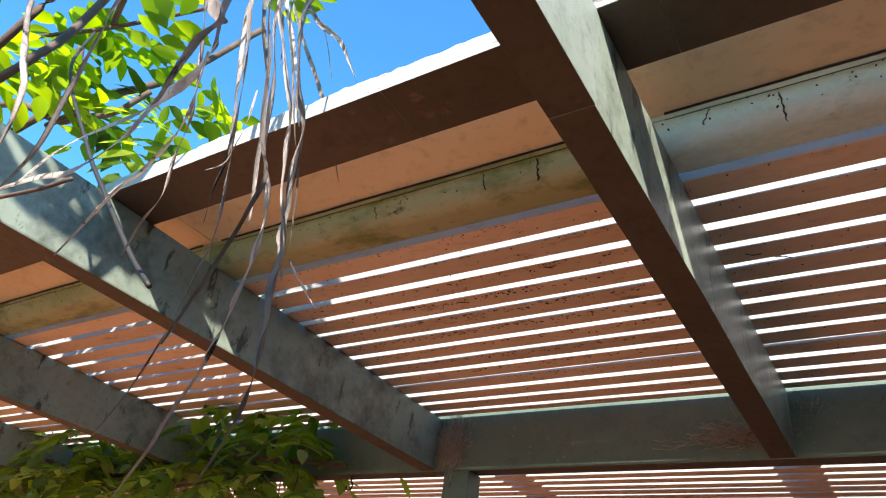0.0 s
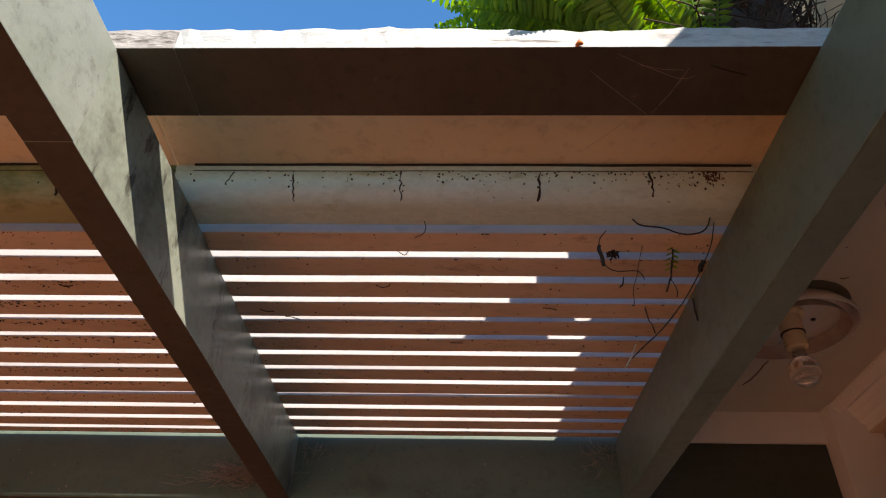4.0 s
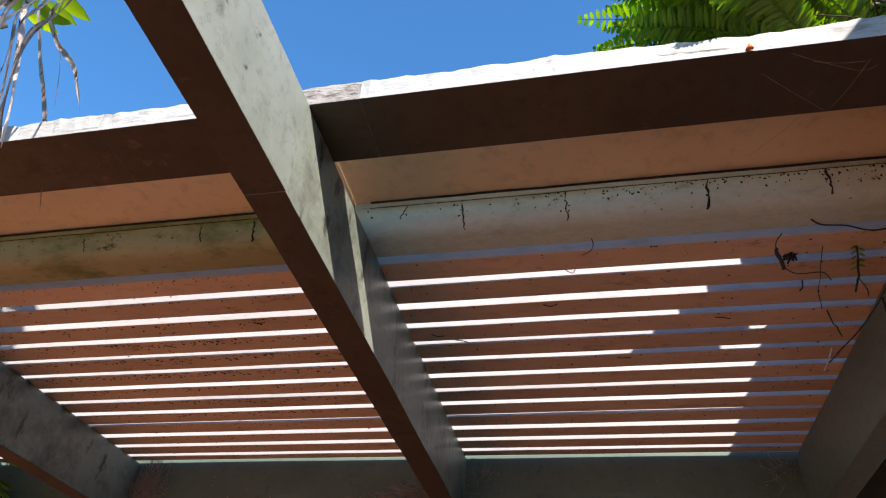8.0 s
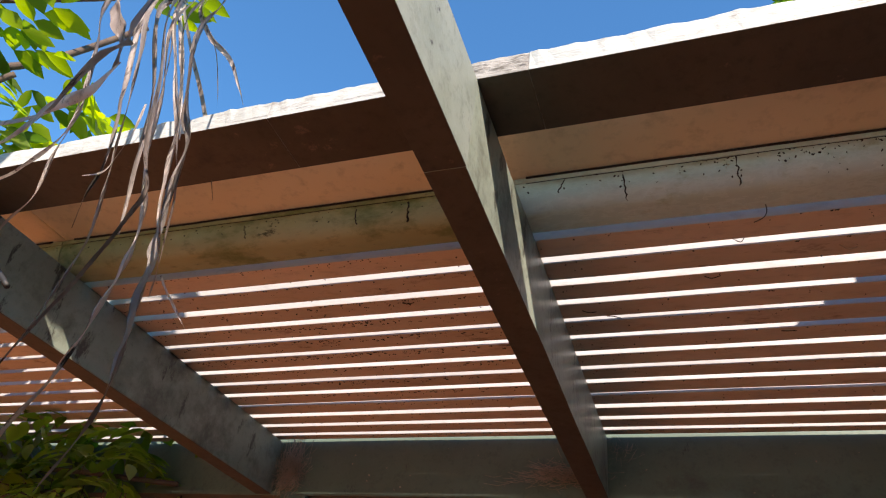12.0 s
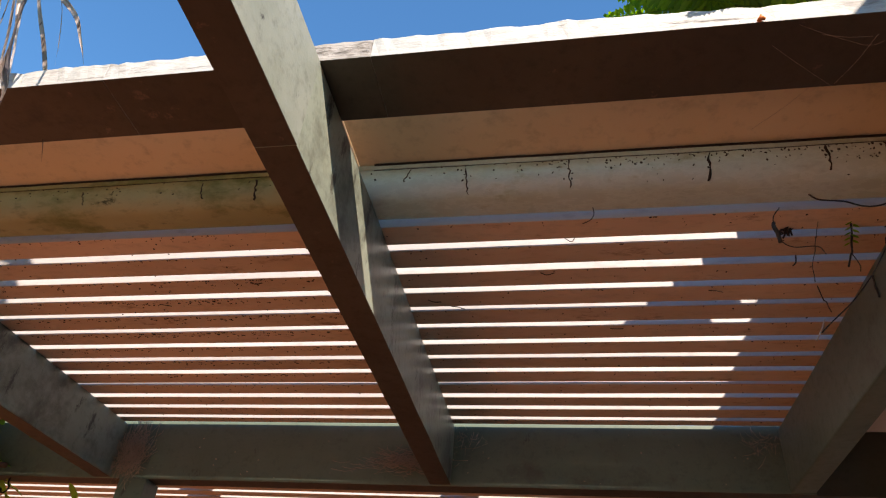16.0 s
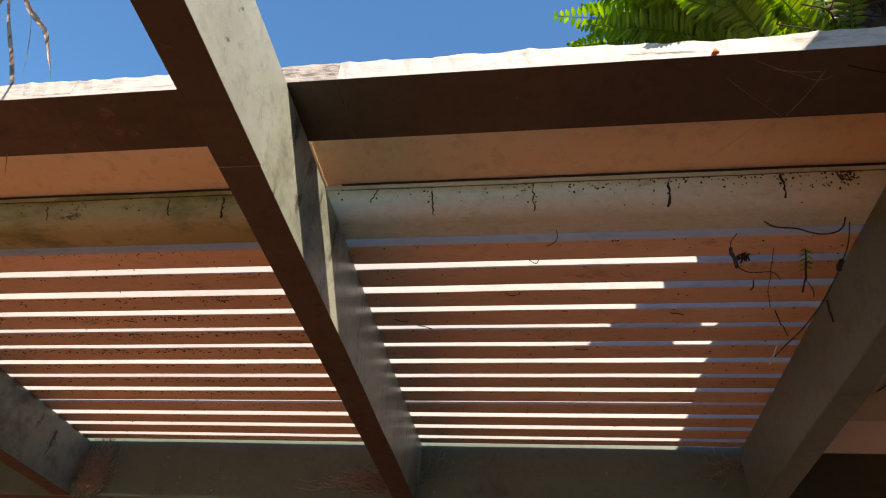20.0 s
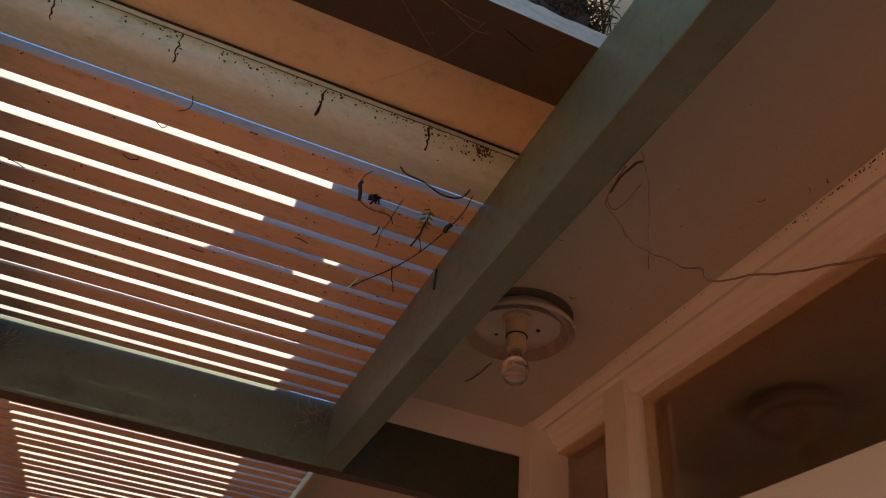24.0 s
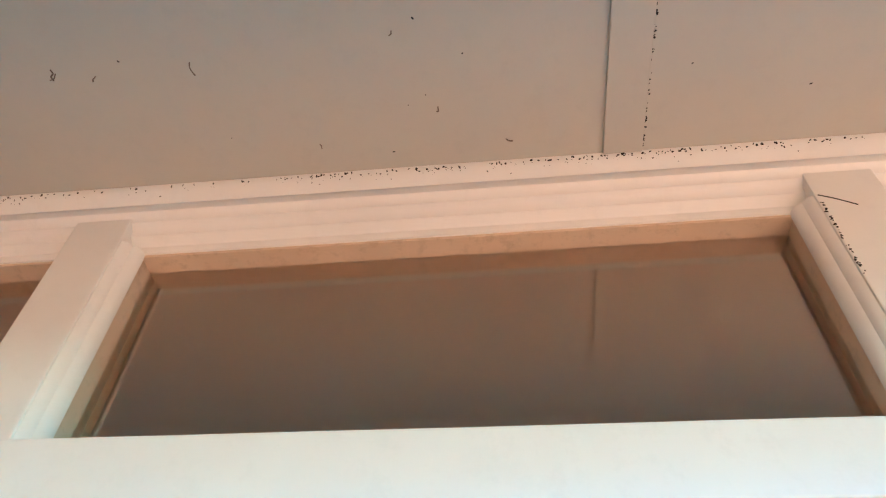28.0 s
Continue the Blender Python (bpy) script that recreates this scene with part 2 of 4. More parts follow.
def part(name, bm, mat, parent=None, label="", loc=(0, 0, 0), soft=False):
    if soft:
        smooth(bm)
    me = bpy.data.meshes.new(name)
    bm.to_mesh(me)
    bm.free()
    me.materials.append(mat)
    ob = new(name, me)
    ob.location = loc
    if parent is not None:
        ob.parent = parent
    if label:
        ob["label"] = label
    return ob


def empty(name, loc=(0, 0, 0)):
    ob = new(name)
    ob.location = loc
    ob.empty_display_size = 0.05
    return ob


def box(x0, x1, y0, y1, z0, z1, bevel=0.002, cuts=0, rough=0.0, seed=0, axis=0):
    bm = bmesh.new()
    bmesh.ops.create_cube(bm, size=1.0)
    for v in bm.verts:
        v.co = Vector(((x0 + x1) / 2 + v.co.x * (x1 - x0), (y0 + y1) / 2 + v.co.y * (y1 - y0), (z0 + z1) / 2 + v.co.z * (z1 - z0)))
    if bevel:
        bmesh.ops.bevel(bm, geom=list(bm.edges), offset=bevel, segments=2, affect='EDGES', profile=0.6)
    if cuts:
        d = Vector((0, 0, 0))
        d[axis] = 1
        lo, hi = ((x0, x1), (y0, y1), (z0, z1))[axis]
        for i in range(1, cuts):
            p = Vector((0, 0, 0))
            p[axis] = lo + (hi - lo) * i / cuts
            bmesh.ops.bisect_plane(bm, geom=bm.verts[:] + bm.edges[:] + bm.faces[:], plane_co=p, plane_no=d)
    if rough:
        for v in bm.verts:
            n = noise.noise_vector(v.co * 9 + Vector((seed * 3.1, seed * 1.7, 0)))
            n[axis] = 0
            v.co += n * rough
    return bm


def joined(*bms):
    out = bmesh.new()
    for b in bms:
        me = bpy.data.meshes.new("tmp")
        b.to_mesh(me)
        b.free()
        out.from_mesh(me)
        bpy.data.meshes.remove(me)
    return out


def extrude_profile(pts, lo, hi, axis=0, closed=True, cuts=1):
    """A prism of the profile pts, given in the two other axes, from lo to hi along axis."""
    bm = bmesh.new()
    rows = []
    for i in range(cuts + 1):
        s = lo + (hi - lo) * i / cuts
        row = []
        for a, b in pts:
            c = [a, b]
            c.insert(axis, s)
            row.append(bm.verts.new(c))
        rows.append(row)
    n = len(pts)
    for r0, r1 in zip(rows, rows[1:]):
        for i in range(n if closed else n - 1):
            bm.faces.new((r0[i], r0[(i + 1) % n], r1[(i + 1) % n], r1[i]))
    if closed:
        bm.faces.new(rows[0][::-1])
        bm.faces.new(rows[-1])
    bmesh.ops.recalc_face_normals(bm, faces=bm.faces[:])
    return bm


def tube(points, radii, sides=6):
    """A tapered tube along points."""
    bm = bmesh.new()
    rings = []
    pts = [Vector(p) for p in points]
    if isinstance(radii, float):
        radii = [radii] * len(pts)
    up = Vector((0.31, 0.17, 0.93))
    for i, p in enumerate(pts):
        d = (pts[min(i + 1, len(pts) - 1)] - pts[max(i - 1, 0)]).normalized()
        u = d.cross(up)
        if u.length < 0.05:
            u = d.cross(Vector((1, 0, 0)))
        u.normalize()
        w = d.cross(u)
        rings.append([bm.verts.new(p + (u * math.cos(a) + w * math.sin(a)) * radii[i]) for a in (2 * math.pi * k / sides for k in range(sides))])
    for r0, r1 in zip(rings, rings[1:]):
        for k in range(sides):
            bm.faces.new((r0[k], r0[(k + 1) % sides], r1[(k + 1) % sides], r1[k]))
    bm.faces.new(rings[0][::-1])
    bm.faces.new(rings[-1])
    return smooth(bm)


def spline(points, n=8):
    """Catmull-Rom through the points."""
    p = [Vector(q) for q in points]
    p = [p[0] * 2 - p[1]] + p + [p[-1] * 2 - p[-2]]
    out = []
    for i in range(1, len(p) - 2):
        for k in range(n):
            t = k / n
            out.append(0.5 * ((2 * p[i]) + (p[i + 1] - p[i - 1]) * t + (2 * p[i - 1] - 5 * p[i] + 4 * p[i + 1] - p[i + 2]) * t * t
                              + (3 * p[i] - p[i - 1] - 3 * p[i + 1] + p[i + 2]) * t ** 3))
    out.append(p[-2])
    return out


# ---- the plan ----
Z_TOP, Z_BOT = 2.455, 2.275          # rafters
RAFTERS = [(-4.534, -4.472), (-3.416, -3.354), (-2.297, -2.235), (-1.176, -1.114), (-0.06, 0.003), (0.941, 1.004)]
Y_FAR = 2.212                        # face of the far beam
X_WALL = 1.614                       # face of the house's window frames
Z_CEIL = 2.548

# ground
ground = part("ground", box(-400, 400, -400, 400, -0.3, -0.02, 0), LAWN)
tagged(ground, "dull green garden ground", "ground", kind="structure")
paving = part("pavement", box(-8.98, 1.6, -5.5, 6.25, -0.1, 0.0, 0), TILE)
tagged(paving, "terracotta paving in warm brown red", "paving", kind="structure")
# Hedge blocks, mostly out of view, added to hold back low sky light.
for nm, bx, hh in (("wall_north_hedge", (-9.0, 1.5, 8.7, 9.0), 6.4), ("wall_west", (-9.3, -9.0, -8.0, 9.0), 6.4), ("wall_south", (-9.0, 9.0, -8.3, -8.0), 1.8)):
    w = part(nm, box(bx[0], bx[1], bx[2], bx[3], -0.02, hh, 0.01), HEDGE)
    tagged(w, "dense dark hedge block added round the yard to cut sky light", "hedge", kind="structure")

# ---- pergola ----


SPLICE = 0.813                       # where the middle rafter's two lengths meet


def rafter(x0, x1, y0=-1.6, y1=Y_FAR - 0.002):
    """A rafter of one or two painted lengths; shade-darkened underneath but for the one at the house."""
    home = x0 > 0.5
    r = empty("rafter", ((x0 + x1) / 2, y1, Z_BOT))
    h, top = (x1 - x0) / 2, Z_TOP - Z_BOT
    ends = [(y0, SPLICE - 0.0001), (SPLICE + 0.0001, y1)] if -0.5 < x0 < 0.5 else [(y0, y1)]
    for k, (a, b) in enumerate(ends):
        worn = len(ends) == 2 and k == 0
        ob = part("length", box(-h - 0.0006 * worn, h + 0.0006 * worn, a - y1, b - y1, 0, top, 0.004 if len(ends) == 1 else 0.0012, 14, 0.0015, x0 + k, 1), SAGE_SHADED if home else SAGE_WORN if worn else SAGE, r,
                  "mildewed outer length of the rafter" if worn else "")
        if home:
            for v in ob.data.vertices:   # this rafter runs slightly out of square
                v.co.x -= 0.02 * v.co.y
        else:
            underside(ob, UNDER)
    return tagged(r, "sage green painted timber rafter beside the verandah ceiling" if home else "sage green painted timber rafter with worn edges and brown shade-darkened underside", "rafter", "pergola rafters")


for a, b in RAFTERS:
    rafter(a, b)

far_beam = part("far_beam", box(-6.0, 1.56, Y_FAR, Y_FAR + 0.06, Z_BOT - 0.003, Z_TOP + 0.014, 0.004, 20, 0.001, 3), SAGE_SHADED)
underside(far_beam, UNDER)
tagged(far_beam, "sage green painted cross beam under the slats", "beam")

post = part("post", box(-1.074, -0.978, Y_FAR - 0.01, Y_FAR + 0.07, 0, Z_BOT - 0.004, 0.004), SAGE_SHADED)
tagged(post, "sage green painted square post under the cross beam", "post")

# plank on the rafters
PLANK_Y0, PLANK_Y1, PLANK_T = 0.811, 0.936, 0.043


def plank(x0, x1, seed, bare=False):
    bm = box(x0, x1, PLANK_Y0, PLANK_Y1, Z_TOP + 0.002, Z_TOP + PLANK_T, 0.001, max(4, int((x1 - x0) / 0.014)), 0.0, 0, 0)
    for v in bm.verts:
        if v.co.z > Z_TOP + PLANK_T * 0.6:
            v.co.z += 0.0025 * noise.noise(v.co * 7 + Vector((seed, 0, 0))) + 0.003 * noise.noise(v.co * 31) - 0.004 * max(0, noise.noise(v.co * 55))
            v.co.y += 0.004 * noise.noise(v.co * 13) + 0.003 * noise.noise(v.co * 60)
    ob = part("plank", bm, PLANK_BARE if bare else PLANK_WHITE)
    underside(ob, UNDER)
    return tagged(ob, "short grey plank end with flaking paint on the rafter" if bare else "weathered white plank across the rafters, chipped along its edge", "plank", "planks")


plank(0.0832, 1.02, 1)
plank(-0.028, 0.083, 3, True)
plank(-0.373, -0.0282, 4)
plank(-1.145, -0.3732, 6)
plank(-2.265, -1.148, 2)
plank(-4.5, -2.268, 5)

# flat sheet over the gutter
SHEET_Z = Z_TOP + 0.075
for x0, x1 in ((-4.5, -2.264), (-2.262, -1.147), (-1.144, -0.03), (-0.027, 1.019)):
    ob = part("eave_sheet", box(x0, x1, 0.957, 1.165, SHEET_Z, SHEET_Z + 0.012, 0.002), SOFFIT)
    tagged(ob, "flat cream painted board over the gutter", "board", "eave boards")

# rounded gutter on the rafters
prof = [(1.124, SHEET_Z - 0.003), (1.1195, SHEET_Z - 0.006), (1.1205, SHEET_Z - 0.015)]
for k in range(9):
    a = math.pi / 2 * k / 8
    prof.append((1.158 - 0.040 * math.cos(a), Z_TOP + 0.06 - 0.057 * math.sin(a)))
prof += [(1.201, Z_TOP + 0.003), (1.201, Z_TOP + 0.05), (1.197, Z_TOP + 0.05), (1.197, Z_TOP + 0.007), (1.158, Z_TOP + 0.007), (1.128, Z_TOP + 0.03), (1.126, SHEET_Z - 0.004)]
for x0, x1 in ((-4.5, -2.264), (-2.262, -1.147), (-1.144, -0.03), (-0.027, 1.0)):
    moss = x0 < -0.5
    g = empty("gutter", (x0, 1.158, Z_TOP + 0.003))
    local = [(y - 1.158, z - Z_TOP - 0.003) for y, z in prof]
    part("trough", crease(extrude_profile(local, 0.0, x1 - x0, 0, True, 12)), GUTTER_MOSS if moss else GUTTER, g)
    part("lip", box(0.0, x1 - x0, -0.0425, -0.0388, SHEET_Z - Z_TOP - 0.019, SHEET_Z - Z_TOP - 0.0075, 0.001, 30, 0.0008, x0), GUTTER_MOSS if moss else GUTTER, g, "flaking rolled lip")
    tagged(g, ("green mossy enamelled round-fronted gutter with dark algae" if moss else "pale green enamelled round-fronted gutter with cracks and insect marks"), "gutter", "gutters")

# slats
FRONTS = [1.224, 1.304, 1.387, 1.464, 1.540, 1.618, 1.697, 1.773, 1.849, 1.922, 2.002, 2.080, 2.156]
BACKS = [1.282, 1.364, 1.443, 1.521, 1.598, 1.675, 1.752, 1.827, 1.906, 1.978, 2.057, 2.134, 2.1885]
SLAT_T = 0.021


def slat(y0, y1, x0, x1, i, cuts=26):
    bm = box(x0, x1, y0, y1, Z_TOP + 0.002, Z_TOP + 0.002 + (SLAT_T if i else 0.0225), 0.0018, cuts, 0.0009, i * 1.37)
    ob = part("slat", bm, SLAT)
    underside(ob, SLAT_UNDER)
    return tagged(ob, "cream painted timber slat, dusty and flyspecked underneath, warm bounce light in its colour", "slat", "roof slats")


for i, (a, b) in enumerate(zip(FRONTS, BACKS)):
    slat(a, b, -4.5, 1.0, i)
for i in range(46):
    y = 2.276 + i * 0.0775 + random.uniform(-0.004, 0.004)
    slat(y, y + 0.054, -6.0, 1.005, i + 20, 10)
# rails added on top of the slats beyond the beam, for the dark bands they throw
for x in (-4.5, -3.38, -2.27, -1.145, -0.03):
    ob = part("top_rail", box(x - 0.04, x + 0.04, 2.23, 5.9, Z_TOP + SLAT_T + 0.006, Z_TOP + SLAT_T + 0.1, 0.003), SAGE)
    tagged(ob, "timber rail added on top of the slats to block light in bands", "rail", "top rails")

# ---- house ----
ceiling = part("ceiling", box(1.03, 1.8, -3.2, 2.205, Z_CEIL, Z_CEIL + 0.02, 0), CEIL)
tagged(ceiling, "flat beige painted verandah ceiling with hairline cracks", "ceiling", kind="structure")
ceiling2 = part("ceiling", box(1.03, 1.8, 2.275, 7.0, Z_CEIL, Z_CEIL + 0.02, 0), CEIL)
tagged(ceiling2, "flat beige painted verandah ceiling beyond the beam", "ceiling", kind="structure")
edge = part("ceiling_edge_board", box(1.022, 1.62, 2.199, 2.210, Z_TOP - 0.004, Z_CEIL, 0.002), TRIM)
tagged(edge, "cream board closing the ceiling above the beam", "board", kind="structure")
strip = part("ceiling_side_strip", box(1.022, 1.029, -3.2, 7.0, Z_TOP + 0.003, 2.572, 0.001), SOFFIT)
tagged(strip, "cream strip closing the ceiling beside the rafter", "strip", kind="structure")
side = part("roof_fascia", box(1.06, 1.09, -3.2, 7.0, Z_CEIL + 0.021, 2.84, 0.003), SOFFIT)
tagged(side, "cream painted fascia of the verandah roof", "fascia", kind="structure")
roof = part("verandah_roof", box(1.091, 4.6, -3.2, 7.0, 2.795, 2.839, 0), SOFFIT)
tagged(roof, "verandah roof above the ceiling", "roof", kind="structure")

# Upstand hidden by the fern, kept for the shade it throws on the slats.
upstand = part("roof_upstand", box(0.87, 1.059, 1.03, 1.05, SHEET_Z + 0.013, 2.95, 0.003), SOFFIT)
tagged(upstand, "cream upstand added behind the fern to shade the slats", "upstand", kind="structure")

upper = part("wall_upper", box(1.72, 4.6, 2.6, 2.7, 2.840, 7.6, 0.004), UPPER)
tagged(upper, "cream rendered upper wall of the house above the verandah roof", "wall", kind="structure")

# window wall
MULLIONS = [(-2.90, -2.80), (-1.75, -1.65), (-0.633, -0.527), (0.585, 0.685), (1.716, 1.816), (2.845, 2.943), (3.97, 4.07), (5.1, 5.2), (6.2, 6.3)]
POST_Y, X_POST = (2.138, 2.366), 1.556
Z_SILL, Z_HEAD, X_TRIM, X_GLASS = 2.083, 2.463, 1.648, 1.692
wall_low = part("wall_east", box(X_WALL + 0.006, X_WALL + 0.16, -3.2, 7.0, 0.0, 1.981, 0.003), TRIM)
tagged(wall_low, "white painted boarded wall under the transom windows", "wall", kind="structure")
rail = part("transom_rail", box(X_WALL, X_WALL + 0.15, -3.2, 7.0, 1.9855, Z_SILL, 0.003, 60, 0.0007, 2, 1), TRIM)
tagged(rail, "white painted rail under the transom windows", "rail", kind="structure")
for ob in (wall_low, rail):          # the boards run slightly out of level
    for v in ob.data.vertices:
        if v.co.z > 1.0:
            v.co.z += 0.014 * (v.co.y - 0.6)
HEADWOOD = material("bare_head_timber", (0.60, 0.47, 0.33), (0.66, 0.53, 0.38), 5.0, 0.5, 0.1, 40)
head = part("transom_head", box(X_TRIM + 0.003, X_TRIM + 0.1, -3.2, 7.0, Z_HEAD - 0.004, Z_CEIL, 0.001), HEADWOOD)
tagged(head, "brown timber head of the transom windows", "head", kind="structure")


def cornice(y0, y1):
    zc = Z_CEIL
    p = [(1.67, zc - 0.001), (1.566, zc - 0.001), (1.5665, zc - 0.006), (1.570, zc - 0.015), (1.577, zc - 0.024), (1.5815, zc - 0.030), (1.583, zc - 0.033),
         (1.587, zc - 0.027), (1.595, zc - 0.021), (1.606, zc - 0.020), (1.614, zc - 0.026), (1.617, zc - 0.036), (1.624, zc - 0.040),
         (1.630, zc - 0.045), (1.632, zc - 0.056), (1.640, zc - 0.062), (X_TRIM, zc - 0.067), (X_TRIM, Z_HEAD + 0.001), (1.67, Z_HEAD + 0.001)]
    ob = part("cornice", crease(extrude_profile(p, y0, y1, 1)), TRIM)
    return tagged(ob, "moulded white cornice and head trim above the windows", "cornice", kind="structure")


cornice(-3.2, POST_Y[0] + 0.02)
cornice(POST_Y[1] - 0.02, 7.0)


def moulding(y, s, h):
    """An ogee stop beside a mullion, from its face back to the jamb; s is the side on which it lies."""
    d = X_TRIM - X_WALL
    p = [(0.004, y), (0.006, y + s * 0.007), (0.012, y + s * 0.012), (0.017, y + s * 0.014), (0.020, y + s * 0.021), (0.027, y + s * 0.025), (d - 0.002, y + s * 0.0275), (d + 0.004, y + s * 0.028), (d + 0.004, y)]
    return crease(extrude_profile([(a, b) for a, b in p], -0.05, h + 0.004, 2))


def mullion(a, b):
    m = empty("mullion", (X_WALL, (a + b) / 2, Z_SILL))
    h, H = (b - a) / 2, Z_HEAD - Z_SILL
    part("post", box(0.0, 0.036, -h, h, -0.05, H + 0.058, 0.003), TRIM, m)
    if a > 0:
        part("stop", moulding(-h, -1, H), TRIM, m)
    if a < 0:
        part("stop", moulding(h, 1, H), TRIM, m)
    part("jamb", box(X_TRIM - X_WALL + 0.0045, X_GLASS - X_WALL + 0.02, -h - (0.024 if a > 0 else -0.004), h + (0.024 if a < 0 else -0.004), -0.05, H + 0.003, 0.001), HEADWOOD, m, "brown jamb behind the stops")
    return tagged(m, "white painted timber mullion with moulded stops", "mullion", "mullions")


for a, b in MULLIONS:
    mullion(a, b)
corner = part("wall_corner_post", box(X_POST, X_GLASS + 0.02, POST_Y[0], POST_Y[1], 0.0, Z_CEIL - 0.002, 0.004, 24, 0.0006, 8, 2), TRIM)
tagged(corner, "white painted square post standing proud of the window wall", "post", kind="structure")
ENDS = sorted(MULLIONS + [POST_Y])
for k, ((a0, a1), (b0, b1)) in enumerate(zip(ENDS, ENDS[1:])):
    w = empty("window_%d" % (k + 1), (X_GLASS, (a1 + b0) / 2, Z_SILL))
    tagged(w, "fixed transom window with dark reflecting glass", "window", kind="structure")
    y0, y1 = -(b0 - a1) / 2 + 0.001, (b0 - a1) / 2 - 0.001
    pane = part("pane", box(-0.003, 0.003, y0, y1, -0.05, Z_HEAD - Z_SILL + 0.002, 0), GLASS, w)
    pane.visible_shadow = False
    part("glazing_bead", box(0.004, 0.014, y0, y1, -0.002, 0.012, 0.002), TRIM, w)

room = part("wall_room", joined(box(2.36, 2.41, -3.2, 7, 0, 2.64, 0), box(1.78, 2.36, -3.2, 7, 2.6, 2.64, 0), box(1.78, 2.36, -3.25, -3.2, 0, 2.64, 0), box(1.78, 2.36, 7, 7.05, 0, 2.64, 0)), ROOM)
tagged(room, "dim brown room behind the transom windows", "wall", kind="structure")
# Thin sheet that gives the beam's face a darker tone in the house bay.
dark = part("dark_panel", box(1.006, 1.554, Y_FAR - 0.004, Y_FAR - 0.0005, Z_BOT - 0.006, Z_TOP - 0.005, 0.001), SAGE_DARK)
tagged(dark, "thin dark green sheet over the beam's face at the house", "panel")
batten = part("ceiling_batten", box(1.05, 1.566, -0.279, -0.217, Z_CEIL - 0.006, Z_CEIL + 0.001, 0.002), CEIL)
tagged(batten, "beige cover batten over a ceiling joint", "batten")

# far wall closing the yard
wall_far = part("wall_north", box(-9, 1.6, 6.3, 6.5, 0, 2.44, 0), BRICK)
tagged(wall_far, "warm brown brick wall behind the pergola", "wall", kind="structure")

# ---- plants ----
rnd = random.Random(7)


def ribbon(points, width, twist=1.0, turn=0.0, fold=0.35, n=9, jag=0.0):
    """A folded dry blade along the points, with a crease, tapering to its tip."""
    pts = spline(points, n)
    bm = bmesh.new()
    rows = []
    N = len(pts)
    for i, p in enumerate(pts):
        d = (pts[min(i + 1, N - 1)] - pts[max(i - 1, 0)]).normalized()
        u = d.cross(Vector((0.3, 0.9, 0.1))).normalized()
        w = d.cross(u)
        a = turn + twist * i / N * 3.0 + 0.3 * math.sin(i / N * 9.0 + turn * 5)
        s, c = math.sin(a), math.cos(a)
        u, w = u * c + w * s, w * c - u * s
        f = i / (N - 1)
        h = width * 0.5 * (min(1.0, 0.45 + f * 3) * (1 - f ** 3 * 0.85)) * (1 + jag * rnd.uniform(-1, 1))
        k = fold * (0.7 + 0.5 * math.sin(i * 0.7 + turn))
        rows.append([bm.verts.new(p + u * x * h + w * y * h) for x, y in ((-1, k), (-0.5, k * 0.35), (0, -k * 0.5), (0.5, k * 0.35), (1, k))])
    for r0, r1 in zip(rows, rows[1:]):
        for j in range(4):
            bm.faces.new((r0[j], r0[j + 1], r1[j + 1], r1[j]))
    bmesh.ops.solidify(bm, geom=bm.faces[:], thickness=0.0006)
    return smooth(bm)


crown = empty("dead_palm_leaves", (-0.46, 0.72, 2.92))
tagged(crown, "bunch of dry grey brown blade leaves hanging from above", "dead leaves")


def blade(width, *pts, twist=0.6, jag=0.05):
    c = Vector((-0.46, 0.72, 2.92))
    part("leaf", ribbon([Vector(p) - c for p in pts], width, twist * 0.6, rnd.choice((0.0, 3.14)) + rnd.gauss(0, 0.35), rnd.uniform(0.15, 0.6), 6, jag), STRAW, crown)


blade(0.015, (-0.46, 0.72, 2.92), (-0.253, 0.48, 2.333), (-0.221, 0.44, 2.167), (-0.212, 0.44, 2.134), (-0.242, 0.44, 2.126), (-0.259, 0.44, 2.076), (-0.278, 0.44, 2.045), (-0.363, 0.44, 2.048), (-0.426, 0.44, 2.041), (-0.475, 0.44, 2.017), twist=0.25)
blade(0.016, (-0.224, 0.45, 2.119), (-0.244, 0.45, 2.087), (-0.29, 0.45, 2.066), (-0.318, 0.45, 2.033), (-0.384, 0.45, 2.017), (-0.466, 0.45, 2.031), (-0.597, 0.45, 2.047), twist=0.3)
blade(0.020, (-0.46, 0.72, 2.92), (-0.358, 0.5, 2.38), (-0.29, 0.46, 2.231), (-0.26, 0.46, 2.187), (-0.246, 0.46, 2.145), (-0.245, 0.46, 2.124), twist=0.2)
blade(0.012, (-0.46, 0.72, 2.92), (-0.517, 0.49, 2.516), (-0.512, 0.45, 2.346), (-0.509, 0.45, 2.277), (-0.507, 0.45, 2.205), (-0.505, 0.45, 2.162), (-0.505, 0.45, 2.079), (-0.557, 0.45, 2.031), twist=0.4)
blade(0.012, (-0.46, 0.72, 2.92), (-0.819, 0.46, 2.596), (-0.751, 0.42, 2.447), (-0.633, 0.42, 2.275), (-0.557, 0.42, 2.179), (-0.525, 0.42, 2.116), (-0.511, 0.42, 2.042), twist=0.4)
blade(0.014, (-0.46, 0.72, 2.92), (-0.474, 0.56, 2.546), (-0.434, 0.52, 2.383), (-0.404, 0.52, 2.299), (-0.366, 0.52, 2.192), (-0.357, 0.52, 2.143), (-0.369, 0.52, 2.101), (-0.401, 0.52, 2.072), (-0.443, 0.52, 2.049), (-0.506, 0.52, 1.986), twist=0.5)
